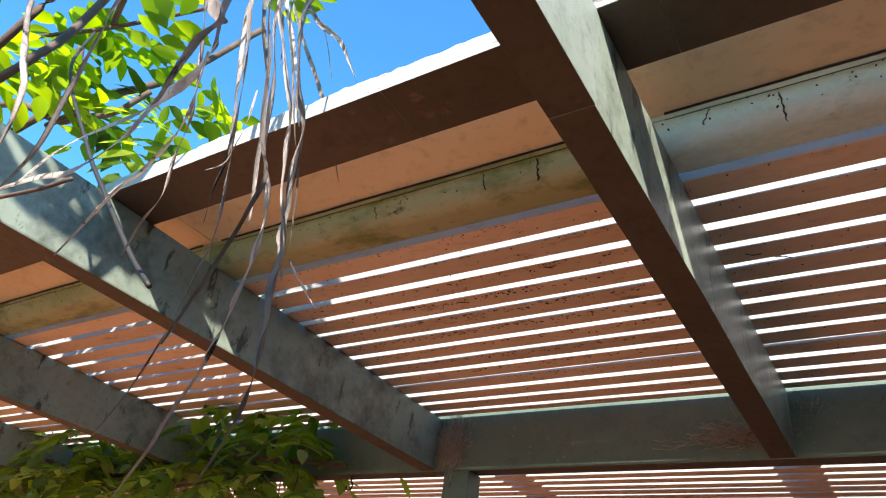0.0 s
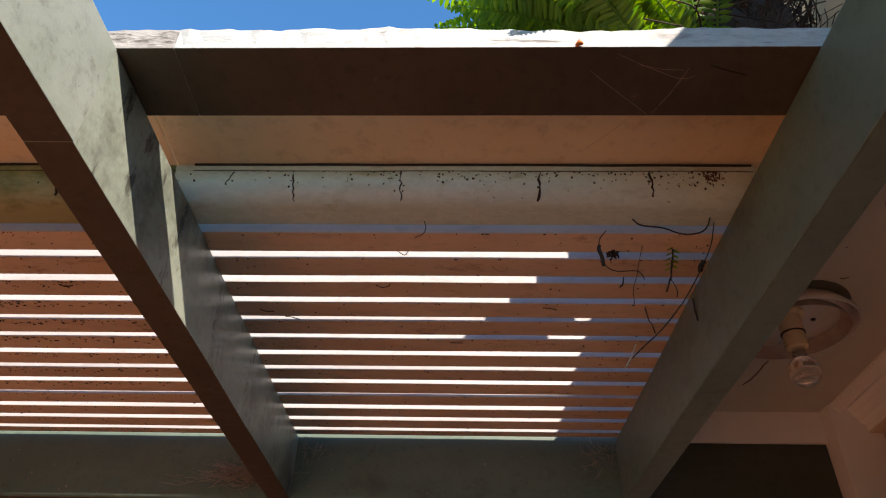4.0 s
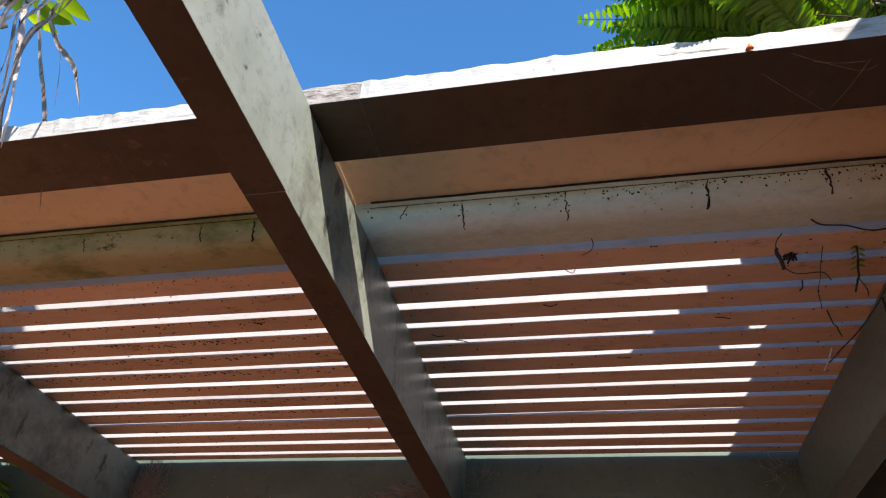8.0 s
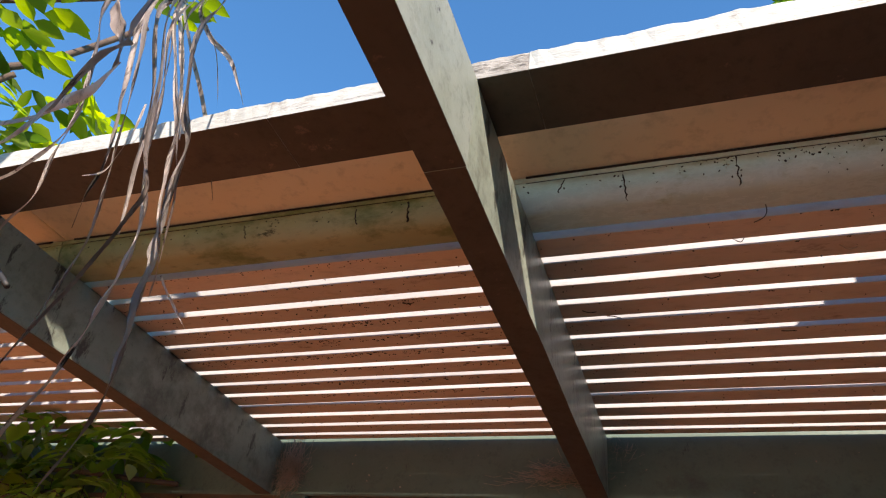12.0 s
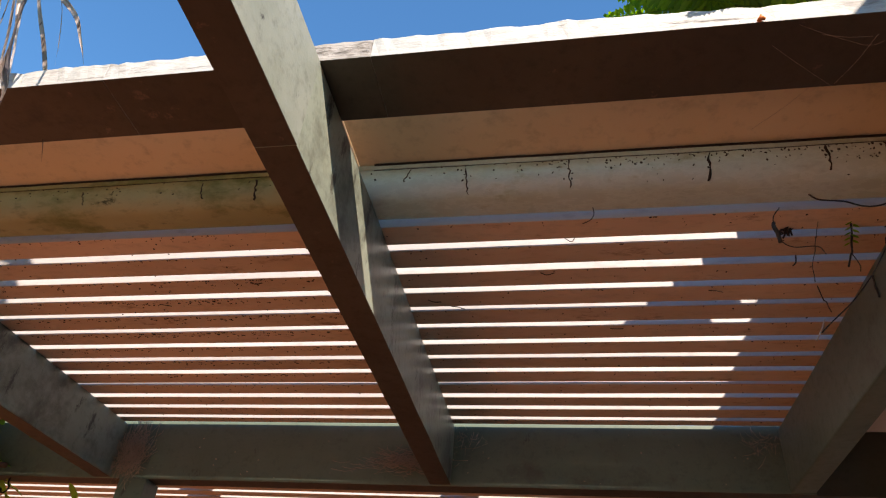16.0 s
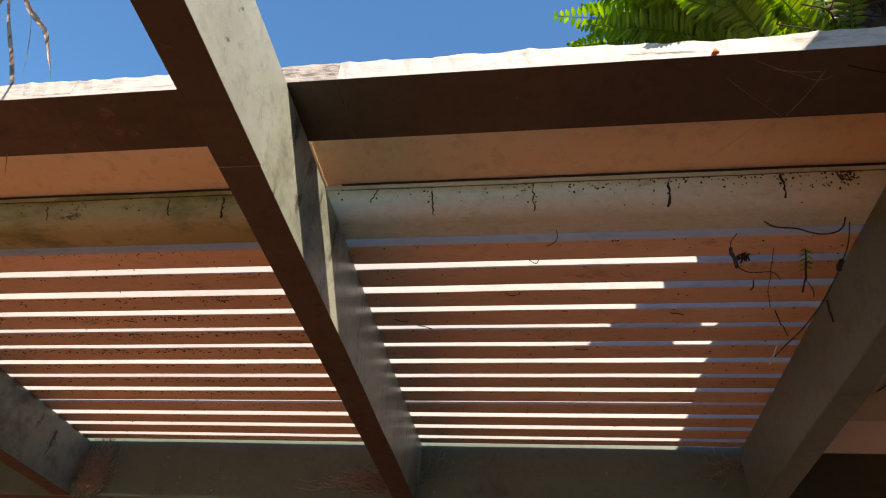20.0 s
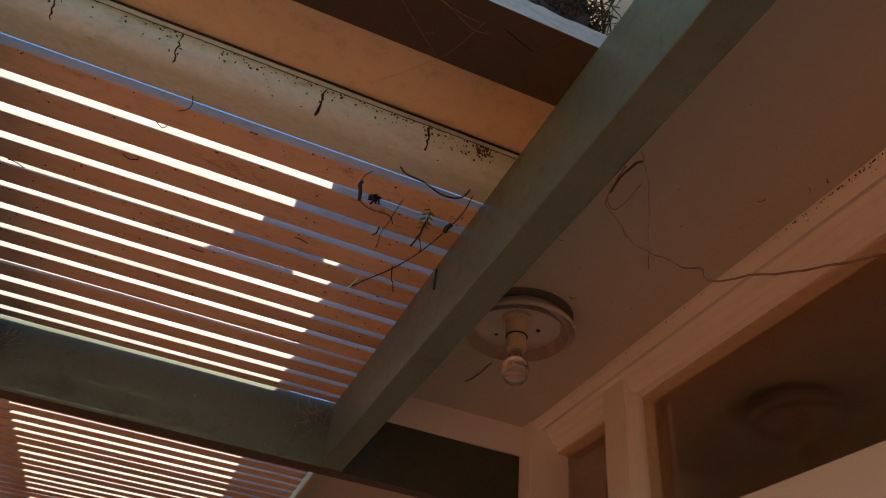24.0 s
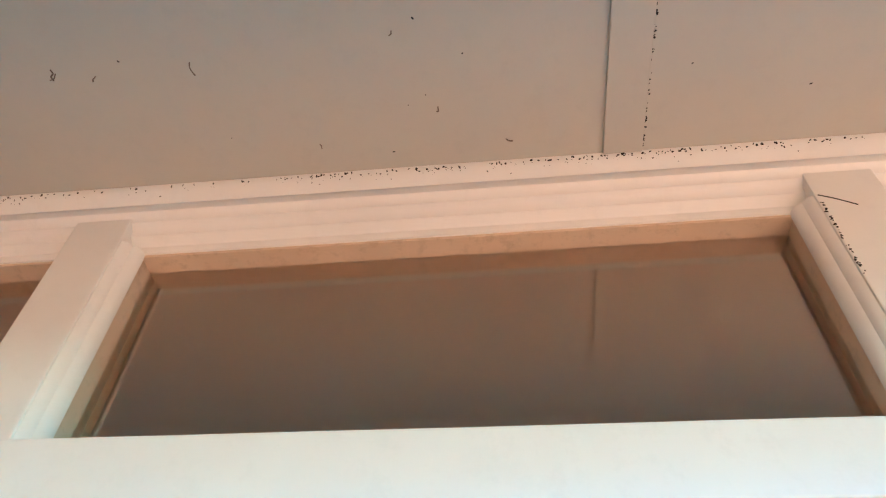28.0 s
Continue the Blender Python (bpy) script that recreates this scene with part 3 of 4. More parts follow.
blade(0.012, (-0.456, 0.56, 2.334), (-0.442, 0.56, 2.253), (-0.426, 0.56, 2.201), (-0.425, 0.56, 2.145), (-0.415, 0.56, 2.077), (-0.434, 0.56, 2.038), (-0.446, 0.56, 1.997), twist=0.4)
blade(0.014, (-0.46, 0.72, 2.92), (-0.506, 0.64, 2.664), (-0.472, 0.6, 2.499), (-0.436, 0.6, 2.378), (-0.411, 0.6, 2.287), (-0.386, 0.6, 2.187), (-0.37, 0.6, 2.127), (-0.351, 0.6, 2.04), (-0.358, 0.6, 1.972), (-0.373, 0.6, 1.907), (-0.398, 0.6, 1.848), (-0.441, 0.6, 1.789), twist=0.6)
blade(0.014, (-0.46, 0.72, 2.92), (-0.499, 0.66, 2.68), (-0.461, 0.62, 2.516), (-0.4, 0.62, 2.335), (-0.362, 0.62, 2.195), (-0.329, 0.62, 2.129), (-0.332, 0.62, 2.088), (-0.344, 0.62, 2.051), (-0.363, 0.62, 1.998), (-0.381, 0.62, 1.961), (-0.405, 0.62, 1.911), twist=0.6)
blade(0.015, (-0.46, 0.72, 2.92), (-0.532, 0.7, 2.703), (-0.494, 0.66, 2.539), (-0.437, 0.66, 2.367), (-0.403, 0.66, 2.223), (-0.364, 0.66, 2.135), (-0.351, 0.66, 2.065), (-0.353, 0.66, 2.023), (-0.36, 0.66, 1.976), (-0.368, 0.66, 1.931), (-0.381, 0.66, 1.889), (-0.407, 0.66, 1.843), (-0.424, 0.66, 1.804), (-0.455, 0.66, 1.759), twist=0.5)
blade(0.020, (-0.46, 0.72, 2.92), (-0.512, 0.74, 2.743), (-0.481, 0.7, 2.577), (-0.431, 0.7, 2.391), (-0.391, 0.7, 2.299), (-0.378, 0.7, 2.197), (-0.364, 0.7, 2.109), (-0.356, 0.7, 2.073), (-0.351, 0.7, 2.009), (-0.343, 0.7, 1.954), (-0.34, 0.7, 1.902), (-0.344, 0.7, 1.86), (-0.362, 0.7, 1.818), (-0.381, 0.7, 1.784), twist=0.25)
blade(0.015, (-0.46, 0.72, 2.92), (-0.547, 0.7, 2.748), (-0.502, 0.66, 2.587), (-0.432, 0.66, 2.414), (-0.377, 0.66, 2.286), (-0.356, 0.66, 2.206), (-0.341, 0.66, 2.137), (-0.301, 0.66, 2.035), (-0.293, 0.66, 1.989), twist=0.5)
blade(0.014, (-0.46, 0.72, 2.92), (-0.948, 0.97, 3.287), (-0.896, 0.93, 3.129), (-0.809, 0.93, 2.95), (-0.711, 0.93, 2.767), (-0.633, 0.93, 2.615), (-0.584, 0.93, 2.505), (-0.541, 0.93, 2.401), twist=0.3)
blade(0.014, (-0.46, 0.72, 2.92), (-0.791, 0.9, 3.105), (-0.729, 0.86, 2.952), (-0.659, 0.86, 2.835), (-0.577, 0.86, 2.738), (-0.523, 0.86, 2.645), (-0.489, 0.86, 2.575), twist=0.4)
blade(0.008, (-0.46, 0.72, 2.92), (-0.783, 0.9, 3.102), (-0.723, 0.86, 2.948), (-0.628, 0.86, 2.782), (-0.576, 0.86, 2.654), (-0.55, 0.86, 2.58), twist=0.3)
blade(0.006, (-0.374, 0.6, 2.261), (-0.369, 0.6, 2.209), (-0.376, 0.6, 2.165), (-0.386, 0.6, 2.141), (-0.42, 0.6, 2.141), twist=0.5)
blade(0.020, (-0.46, 0.72, 2.92), (-0.756, 0.84, 3.03), (-0.709, 0.8, 2.87), (-0.638, 0.8, 2.705), (-0.576, 0.8, 2.549), (-0.532, 0.8, 2.427), twist=0.3)
blade(0.016, (-0.46, 0.72, 2.92), (-0.771, 0.84, 3.045), (-0.731, 0.8, 2.882), (-0.683, 0.8, 2.745), (-0.65, 0.8, 2.632), twist=0.3)
blade(0.014, (-0.46, 0.72, 2.92), (-0.656, 0.74, 2.824), (-0.611, 0.7, 2.663), (-0.521, 0.7, 2.443), (-0.487, 0.7, 2.319), (-0.462, 0.7, 2.223), (-0.438, 0.7, 2.128), twist=0.5)
blade(0.012, (-0.46, 0.72, 2.92), (-0.597, 0.76, 2.819), (-0.556, 0.72, 2.656), (-0.484, 0.72, 2.459), (-0.434, 0.72, 2.316), (-0.398, 0.72, 2.228), (-0.379, 0.72, 2.144), (-0.368, 0.72, 2.088), twist=0.4)
blade(0.004, (-0.29, 0.66, 2.018), (-0.258, 0.66, 1.979), (-0.226, 0.66, 1.943), twist=0.3)
blade(0.014, (-0.46, 0.72, 2.92), (-0.588, 0.68, 2.745), (-0.556, 0.64, 2.579), (-0.5, 0.64, 2.376), (-0.473, 0.64, 2.295), (-0.451, 0.64, 2.203), (-0.454, 0.64, 2.156), (-0.445, 0.64, 2.094), twist=0.5)
# leaves of the same crown arching over the path, unseen, added to stripe the rafter with shade
for k in range(10):
    y = -0.42 + 0.082 * k + rnd.uniform(-0.025, 0.025)
    blade(rnd.uniform(0.02, 0.045), (-0.46, 0.72, 2.93), (-0.50, 0.45 + 0.3 * y, 3.25), (-0.42, y, 3.22), (-0.60, y, 3.12), (-0.80, y + 0.02, 3.03), (-0.95, y + 0.03, 2.98), twist=0.1)


# Wider unseen blades added farther back, to shade the rafter's near end.
for k in range(5):
    y = -1.2 + 0.15 * k + rnd.uniform(-0.02, 0.02)
    blade(rnd.uniform(0.045, 0.07), (-0.46, 0.72, 2.93), (-0.52, 0.2 + 0.3 * y, 3.30), (-0.45, y, 3.25), (-0.62, y, 3.13), (-0.80, y + 0.02, 3.03), (-0.95, y + 0.03, 2.97), twist=0.1)


def add_leaf(bm, base, along, out, length, width, droop=0.2, fold=0.25):
    """One pointed leaf of eight faces, folded along its midrib."""
    along = along.normalized()
    side = along.cross(out)
    side = side.normalized() if side.length > 1e-4 else Vector((1, 0, 0))
    nrm = side.cross(along)
    rows = []
    for f, w in ((0.0, 0.05), (0.22, 0.72), (0.5, 1.0), (0.78, 0.62), (1.0, 0.03)):
        c = base + along * length * f - Vector((0, 0, 1)) * droop * length * f * f
        h = width * 0.5 * w
        rows.append([bm.verts.new(c - side * h + nrm * h * fold), bm.verts.new(c), bm.verts.new(c + side * h + nrm * h * fold)])
    for a, b in zip(rows, rows[1:]):
        bm.faces.new((a[0], a[1], b[1], b[0]))
        bm.faces.new((a[1], a[2], b[2], b[1]))


def unit(r):
    v = Vector((r.gauss(0, 1), r.gauss(0, 1), r.gauss(0, 1)))
    return v.normalized()


def compound(bm, base, along, r, n=9, leaflet=0.065, stalk=0.24):
    """A pinnate leaf: pairs of leaflets on a drooping stalk."""
    along = along.normalized()
    side = along.cross(Vector((0, 0, 1)))
    side = side.normalized() if side.length > 0.05 else Vector((1, 0, 0))
    up = side.cross(along)
    for i in range(n):
        f = 0.25 + 0.75 * i / (n - 1)
        c = base + along * stalk * f - Vector((0, 0, 0.35)) * stalk * f * f
        s = leaflet * r.uniform(0.75, 1.15) * (1.0 - 0.25 * abs(f - 0.6))
        if i == n - 1:
            add_leaf(bm, c, along + Vector((0, 0, -0.4)), up, s * 1.15, s * 0.42)
        else:
            for k in (-1, 1):
                add_leaf(bm, c, side * k + along * 0.55 + unit(r) * 0.25 + Vector((0, 0, -0.15)), up + unit(r) * 0.4, s, s * r.uniform(0.42, 0.56))


def foliage(center, size, count, r, n=7, leaflet=0.065, stalk=0.22, drop=0.0):
    bm = bmesh.new()
    for _ in range(count):
        p = Vector([c + s * max(-1, min(1, r.gauss(0, 0.5))) for c, s in zip(center, size)])
        d = unit(r)
        d.z = d.z * 0.5 - drop
        compound(bm, p, d, r, n, leaflet, stalk * r.uniform(0.7, 1.2))
    return smooth(bm)


# climbing vine over the left bays
vine = empty("climbing_vine", (-1.75, 0.8, 2.5))
tagged(vine, "leafy climbing vine with bright green pinnate leaves against the sky", "vine")
c = Vector((-1.75, 0.8, 2.5))


def at(ob_center, pts):
    return [Vector(p) - ob_center for p in pts]


part("stem", tube(spline(at(c, [(-2.283, 0.9, 2.484), (-1.873, 0.75, 2.692), (-1.592, 0.78, 2.869), (-1.412, 0.95, 3.074), (-1.275, 1.1, 3.395)])), 0.011), BARK, vine)
part("stem", tube(spline(at(c, [(-1.642, 0.8, 2.848), (-1.447, 0.78, 2.794), (-1.337, 0.82, 2.788), (-1.268, 0.86, 2.88)])), 0.008), BARK, vine)
part("stem", tube(spline(at(c, [(-1.51, 0.45, 2.462), (-1.214, 0.45, 2.435), (-0.977, 0.45, 2.441), (-0.877, 0.46, 2.545), (-0.834, 0.5, 2.776)])), 0.007), BARK, vine)
part("stem", tube(spline(at(c, [(-1.721, 0.5, 2.806), (-1.511, 0.6, 2.928), (-1.274, 0.7, 2.963), (-1.054, 0.85, 3.11)])), 0.006), BARK, vine)
part("stem", tube(spline(at(c, [(-2.097, 0.52, 2.593), (-1.734, 0.5, 2.53), (-1.337, 0.5, 2.476), (-1.069, 0.5, 2.472), (-0.993, 0.52, 2.532), (-0.985, 0.55, 2.634), (-1.015, 0.6, 2.881), (-1.272, 0.7, 2.978)])), 0.0085), BARK, vine)
part("stem", tube(spline(at(c, [(-2.49, 0.8, 3.279), (-2.113, 0.8, 3.121), (-1.905, 0.8, 3.032), (-1.524, 0.8, 2.821), (-1.616, 0.8, 3.006), (-1.733, 0.8, 3.218)])), 0.012), BARK, vine)
part("stem", tube(spline(at(c, [(-2.177, 0.56, 2.572), (-1.741, 0.55, 2.433), (-1.139, 0.55, 2.247), (-0.78, 0.55, 2.175), (-0.643, 0.55, 2.159)])), 0.0035), BARK, vine)
part("stem", tube(spline(at(c, [(-1.195, 0.65, 2.85), (-1.043, 0.6, 2.606), (-0.785, 0.6, 2.311), (-0.653, 0.6, 2.178), (-0.51, 0.6, 2.04), (-0.437, 0.6, 1.978)])), 0.0035), WIRE, vine)
for k, (cc, ss, nn) in enumerate([((-1.39, 0.55, 2.83), (0.3, 0.33, 0.28), 17), ((-1.39, 0.85, 3.10), (0.32, 0.33, 0.33), 16), ((-1.75, 0.7, 2.85), (0.36, 0.38, 0.24), 20), ((-1.95, 0.5, 2.72), (0.36, 0.3, 0.22), 18),
                                  ((-1.37, 1.05, 2.84), (0.23, 0.2, 0.24), 9)]):
    part("foliage", foliage(tuple(Vector(cc) - c), ss, nn, random.Random(20 + k), 5, 0.10, 0.26), LEAF_A, vine)

# vine along the far beam
beam_vine = empty("beam_vine", (-2.6, 2.1, 2.3))
tagged(beam_vine, "green vine with drooping pinnate leaves growing along the cross beam", "vine")
c2 = Vector((-2.6, 2.1, 2.3))
part("stem", tube(spline(at(c2, [(-4.746, 2.15, 2.34), (-3.706, 2.08, 2.399), (-2.838, 2.12, 2.279), (-2.104, 2.1, 2.322), (-1.451, 2.14, 2.282)])), 0.009), BARK, beam_vine)
part("stem", tube(spline(at(c2, [(-4.234, 2, 2.187), (-3.192, 2.05, 2.272), (-2.48, 2, 2.174), (-1.83, 2.1, 2.247)])), 0.006), BARK, beam_vine)
for k in range(8):
    x = -4.5 + k * 0.41
    part("foliage", foliage((x - c2.x, -0.06 + 0.05 * (k % 2), 0.02 + 0.035 * (k % 3)), (0.32, 0.15, 0.19), 30 if k < 7 else 15, random.Random(50 + k), 6, 0.095, 0.22, 0.2), LEAF_B, beam_vine)
part("foliage", foliage((-1.79 - c2.x, -0.05, -0.14), (0.4, 0.14, 0.07), 16, random.Random(70), 8, 0.05, 0.18, 0.4), LEAF_B, beam_vine)

for k in range(46):                  # dry hanging shoots under the leaves
    x = rnd.uniform(-4.2, -1.70)
    q = Vector((x - c2.x, rnd.uniform(-0.08, 0.08), rnd.uniform(-0.05, 0.05)))
    part("shoot", tube(spline([q, q + Vector((rnd.uniform(-0.04, 0.04), 0.01, -0.12)), q + Vector((rnd.uniform(-0.1, 0.1), 0.0, rnd.uniform(-0.32, -0.2)))], 4), rnd.uniform(0.001, 0.003), 4), BARK, beam_vine)

# fern on the plank
fern = empty("fern", (0.875, 0.9, Z_TOP + PLANK_T))
tagged(fern, "bright green sword fern growing on the plank by the roof", "fern")


def frond(tip, sag, r, pinna=0.034, n=56):
    bm = bmesh.new()
    b = Vector((r.uniform(-0.13, 0.0), r.uniform(-0.05, 0.03), 0.0))
    t = Vector(tip)
    mid = (b + t) / 2 + Vector((0, 0, sag))
    pts = spline([b, mid, t], n // 2)
    rach = tube(pts, [0.0022 * (1 - 0.7 * i / len(pts)) for i in range(len(pts))], 4)
    for i, p in enumerate(pts[2:], 2):
        f = i / (len(pts) - 1)
        d = (pts[min(i + 1, len(pts) - 1)] - pts[i - 1]).normalized()
        side = d.cross(Vector((0, 0, 1))).normalized()
        up = side.cross(d)
        s = pinna * (0.55 + 0.9 * f if f < 0.45 else 1.0 - 0.8 * ((f - 0.45) / 0.55) ** 2)
        for k in (-1, 1):
            add_leaf(bm, p, side * k + d * 0.3 + up * 0.15 + unit(r) * 0.16, up, max(s, 0.004), 0.007, 0.12)
    return joined(smooth(rach), smooth(bm))


fr = random.Random(5)
for i in range(78):
    a = fr.uniform(math.pi * 0.60, math.pi * 1.10)
    l = fr.uniform(0.14, 0.42)
    tip = (math.cos(a) * l - 0.05, fr.uniform(-0.20, 0.02), fr.uniform(0.05, 0.19) + max(0, 0.42 - l) * fr.uniform(0.0, 0.35))
    part("frond", frond(tip, fr.uniform(0.02, 0.09), fr, fr.uniform(0.034, 0.046), 54), LEAF_F, fern)
for tip in ((-0.45, -0.06, 0.13), (-0.43, -0.02, 0.10), (-0.40, -0.08, 0.07), (-0.36, 0.0, 0.05), (-0.38, -0.10, 0.20), (-0.34, -0.14, 0.22), (-0.30, -0.17, 0.24)):
    part("frond", frond(tip, 0.03, fr, 0.046, 40), LEAF_F, fern)
for i in range(9):
    part("frond", frond((fr.uniform(-0.14, 0.05), fr.uniform(-0.18, 0.04), fr.uniform(0.08, 0.24)), 0.04, fr, 0.03, 30), LEAF_F, fern)
pieces = []
for i in range(900):
    a, l = fr.uniform(0, 2 * math.pi), fr.uniform(0.06, 0.24)
    p = Vector((min(fr.gauss(0.05, 0.08), 0.14), fr.uniform(-0.05, 0.06), fr.uniform(0.0, 0.15)))
    q = p + Vector((math.cos(a) * l, math.sin(a) * l * 0.4, fr.uniform(-0.015, 0.09)))
    q.x, q.y, q.z = min(q.x, 0.14), min(q.y, 0.028), max(q.z, 0.004)
    p.y = min(p.y, 0.028)
    pieces.append(tube(spline([p, (p + q) / 2 + unit(fr) * 0.03, q], 4), fr.uniform(0.0005, 0.0014), 4))
tagged(part("root_mass", joined(*pieces), ROOTS, fern, "tangle of dark dry roots and stems"), kind="stuff")
bm = bmesh.new()
bmesh.ops.create_icosphere(bm, subdivisions=4, radius=1.0)
for v in bm.verts:
    n = noise.noise(v.co * 2.3) * 0.35 + noise.noise(v.co * 7) * 0.22
    v.co = Vector((v.co.x * 0.092, v.co.y * 0.055, max(v.co.z, -0.35) * 0.19 + 0.04)) * (1 + n)
    v.co.z, v.co.y = max(v.co.z, 0.001), min(v.co.y, 0.008)
part("root_ball", smooth(bm), ROOTS, fern, "dark brown fibrous root ball").location = (0.05, 0.0, 0)

for pts, rr in (([(0.10, -0.02, 0.0), (0.12, 0.0, 0.12), (0.145, 0.02, 0.22), (0.14, 0.03, 0.36)], 0.011), ([(0.09, 0.0, 0.0), (0.115, -0.01, 0.14), (0.13, 0.0, 0.32)], 0.006),
                ([(0.03, 0.0, 0.02), (-0.02, 0.0, 0.1), (-0.07, 0.01, 0.22)], 0.003), ([(0.04, 0.0, 0.02), (0.05, 0.01, 0.13), (0.06, 0.02, 0.28)], 0.0028),
                ([(0.10, 0.0, 0.08), (0.03, 0.01, 0.15), (-0.06, 0.02, 0.24)], 0.003), ([(0.03, -0.01, 0.05), (-0.05, -0.01, 0.075), (-0.13, -0.01, 0.08)], 0.0025)):
    part("stem", tube(spline(pts, 6), rr, 6), ROOTS, fern, "dark woody stem")
for i in range(34):
    p = Vector((fr.uniform(-0.06, 0.12), fr.uniform(-0.03, 0.02), 0.01))
    q = p + Vector((fr.uniform(-0.24, 0.05), fr.uniform(-0.06, 0.0), fr.uniform(0.10, 0.30)))
    q.x = min(q.x, 0.14)
    part("stem", tube(spline([p, (p + q) / 2 + unit(fr) * 0.02, q], 6), fr.uniform(0.0010, 0.0022), 5), ROOTS, fern, "dark woody stem")

# tree crown beyond the left end
tree = empty("tree", (-6.6, 2.0, 0))
tagged(tree, "dense dark green garden tree beyond the pergola's end", "tree")
part("trunk", tube(spline([(0, 0, 0), (0.1, 0.05, 1.6), (-0.05, 0.1, 3.2), (0.1, 0.0, 4.6)], 6), [0.16 - 0.004 * i for i in range(19)], 10), BARK, tree)
tr = random.Random(9)
for k in range(9):
    a = k * 0.7
    q = (math.cos(a) * 1.1, math.sin(a) * 1.4, 3.3 + 0.25 * (k % 4))
    part("limb", tube(spline([(0, 0.05, 2.4 + 0.1 * k), (q[0] * 0.5, q[1] * 0.5, 3.0), q], 5), [0.05 - 0.004 * i for i in range(11)], 6), BARK, tree)
    part("crown", foliage(q, (0.75, 0.8, 0.65), 60, tr, 6, 0.12, 0.35), TREE_LEAF, tree)

# ---- ceiling lamp ----
LX, LY = 1.263, 1.627
lamp = empty("ceiling_lamp", (LX, LY, Z_CEIL))
tagged(lamp, "round enamelled ceiling lamp without its shade, holding one clear bulb", "lamp")


def lathe(profile, sides=48):
    bm = bmesh.new()
    rings = [[bm.verts.new((r * math.cos(2 * math.pi * k / sides), r * math.sin(2 * math.pi * k / sides), z)) for k in range(sides)] for r, z in profile]
    for a, b in zip(rings, rings[1:]):
        for k in range(sides):
            bm.faces.new((a[k], a[(k + 1) % sides], b[(k + 1) % sides], b[k]))
    bmesh.ops.remove_doubles(bm, verts=bm.verts[:], dist=1e-5)
    bmesh.ops.recalc_face_normals(bm, faces=bm.faces[:])
    return crease(bm, 50)


part("base", lathe([(0.0, -0.011), (0.085, -0.012), (0.108, -0.017), (0.1195, -0.030), (0.1275, -0.050), (0.1305, -0.0520), (0.1345, -0.0505), (0.135, -0.047),
                    (0.132, -0.04), (0.124, -0.03), (0.11, -0.012), (0.1, -0.004), (0.0, -0.004)]), ENAMEL, lamp, "dusty cream enamelled dish")
# Dark disc added at the ceiling to draw the shadow around the dish.
DISH_SHADOW = material("dish_shadow_tone", (0.11, 0.12, 0.1), (0.17, 0.17, 0.14), 9.0, 0.7, 0.2, 50)
part("back_plate", lathe([(0.0, -0.004), (0.124, -0.004), (0.127, -0.003), (0.127, 0.0), (0.0, 0.0)]), DISH_SHADOW, lamp, "dark disc standing in for the dish's shadow on the ceiling")
# Enamel with the inner wall's shade put into its colour, plus dark spots.
WALL_SHADE = material("shaded_enamel", (0.30, 0.23, 0.18), (0.42, 0.34, 0.28), 14.0, 0.45, 0.1, 50, (0.12, 0.09, 0.07), 0.42, 20.0)
part("inner_wall", lathe([(0.1065, -0.0180), (0.1180, -0.0310), (0.1235, -0.0445), (0.1242, -0.0440), (0.1187, -0.0300), (0.1072, -0.0172)]), WALL_SHADE, lamp, "spotted inner wall of the dish, darkened for its shade")
holder = part("holder", lathe([(0.0, -0.003), (0.03, -0.004), (0.03, -0.016), (0.022, -0.02), (0.0215, -0.052), (0.0195, -0.053), (0.0195, -0.082), (0.0165, -0.084), (0.0, -0.084)], 28), BAKELITE, lamp, "yellowed plastic bulb holder")
holder.location = (-0.016, -0.004, 0)
holder.scale = (1.22, 1.22, 1.25)
part("collar", lathe([(0.0, -0.0525), (0.0222, -0.0525), (0.0222, -0.0545), (0.0, -0.0545)], 28), WIRE, holder)
CLEAR = bpy.data.materials.new("clear_bulb_glass")
CLEAR.use_nodes = True
cb = CLEAR.node_tree.nodes["Principled BSDF"]
cb.inputs["Transmission Weight"].default_value, cb.inputs["Roughness"].default_value, cb.inputs["IOR"].default_value = 1.0, 0.02, 1.45
bulb_p = [(0.012, -0.084), (0.0125, -0.095)] + [(0.0275 * math.sin(a), -0.127 - 0.029 * math.cos(a)) for a in [2.72 - 0.17 * i for i in range(16)]] + [(0.0, -0.156)]
inner = [(max(r - 0.0012, 0.0), z + (0.0012 if z < -0.13 else 0)) for r, z in bulb_p[::-1]]
b = part("bulb", lathe(bulb_p + inner, 32), CLEAR, lamp, "clear glass bulb")
b.location = (-0.016, -0.004, 0)
b.visible_shadow = False
b.scale = (1.22, 1.22, 1.27)
part("bulb_stem", lathe([(0.0, -0.084), (0.009, -0.084), (0.006, -0.1), (0.0025, -0.112), (0.0, -0.112)], 14), BRASS, lamp)
lamp.children[-1].location = (-0.016, -0.004, -0.022)
for dx, dy in ((0.055, 0.02), (-0.03, 0.09), (0.085, -0.06)):
    part("screw", lathe([(0.0, -0.016), (0.0055, -0.015), (0.006, -0.003), (0.0, -0.003)], 10), WIRE, lamp).location = (dx, dy, 0)

# ---- marks ----
mk = random.Random(11)


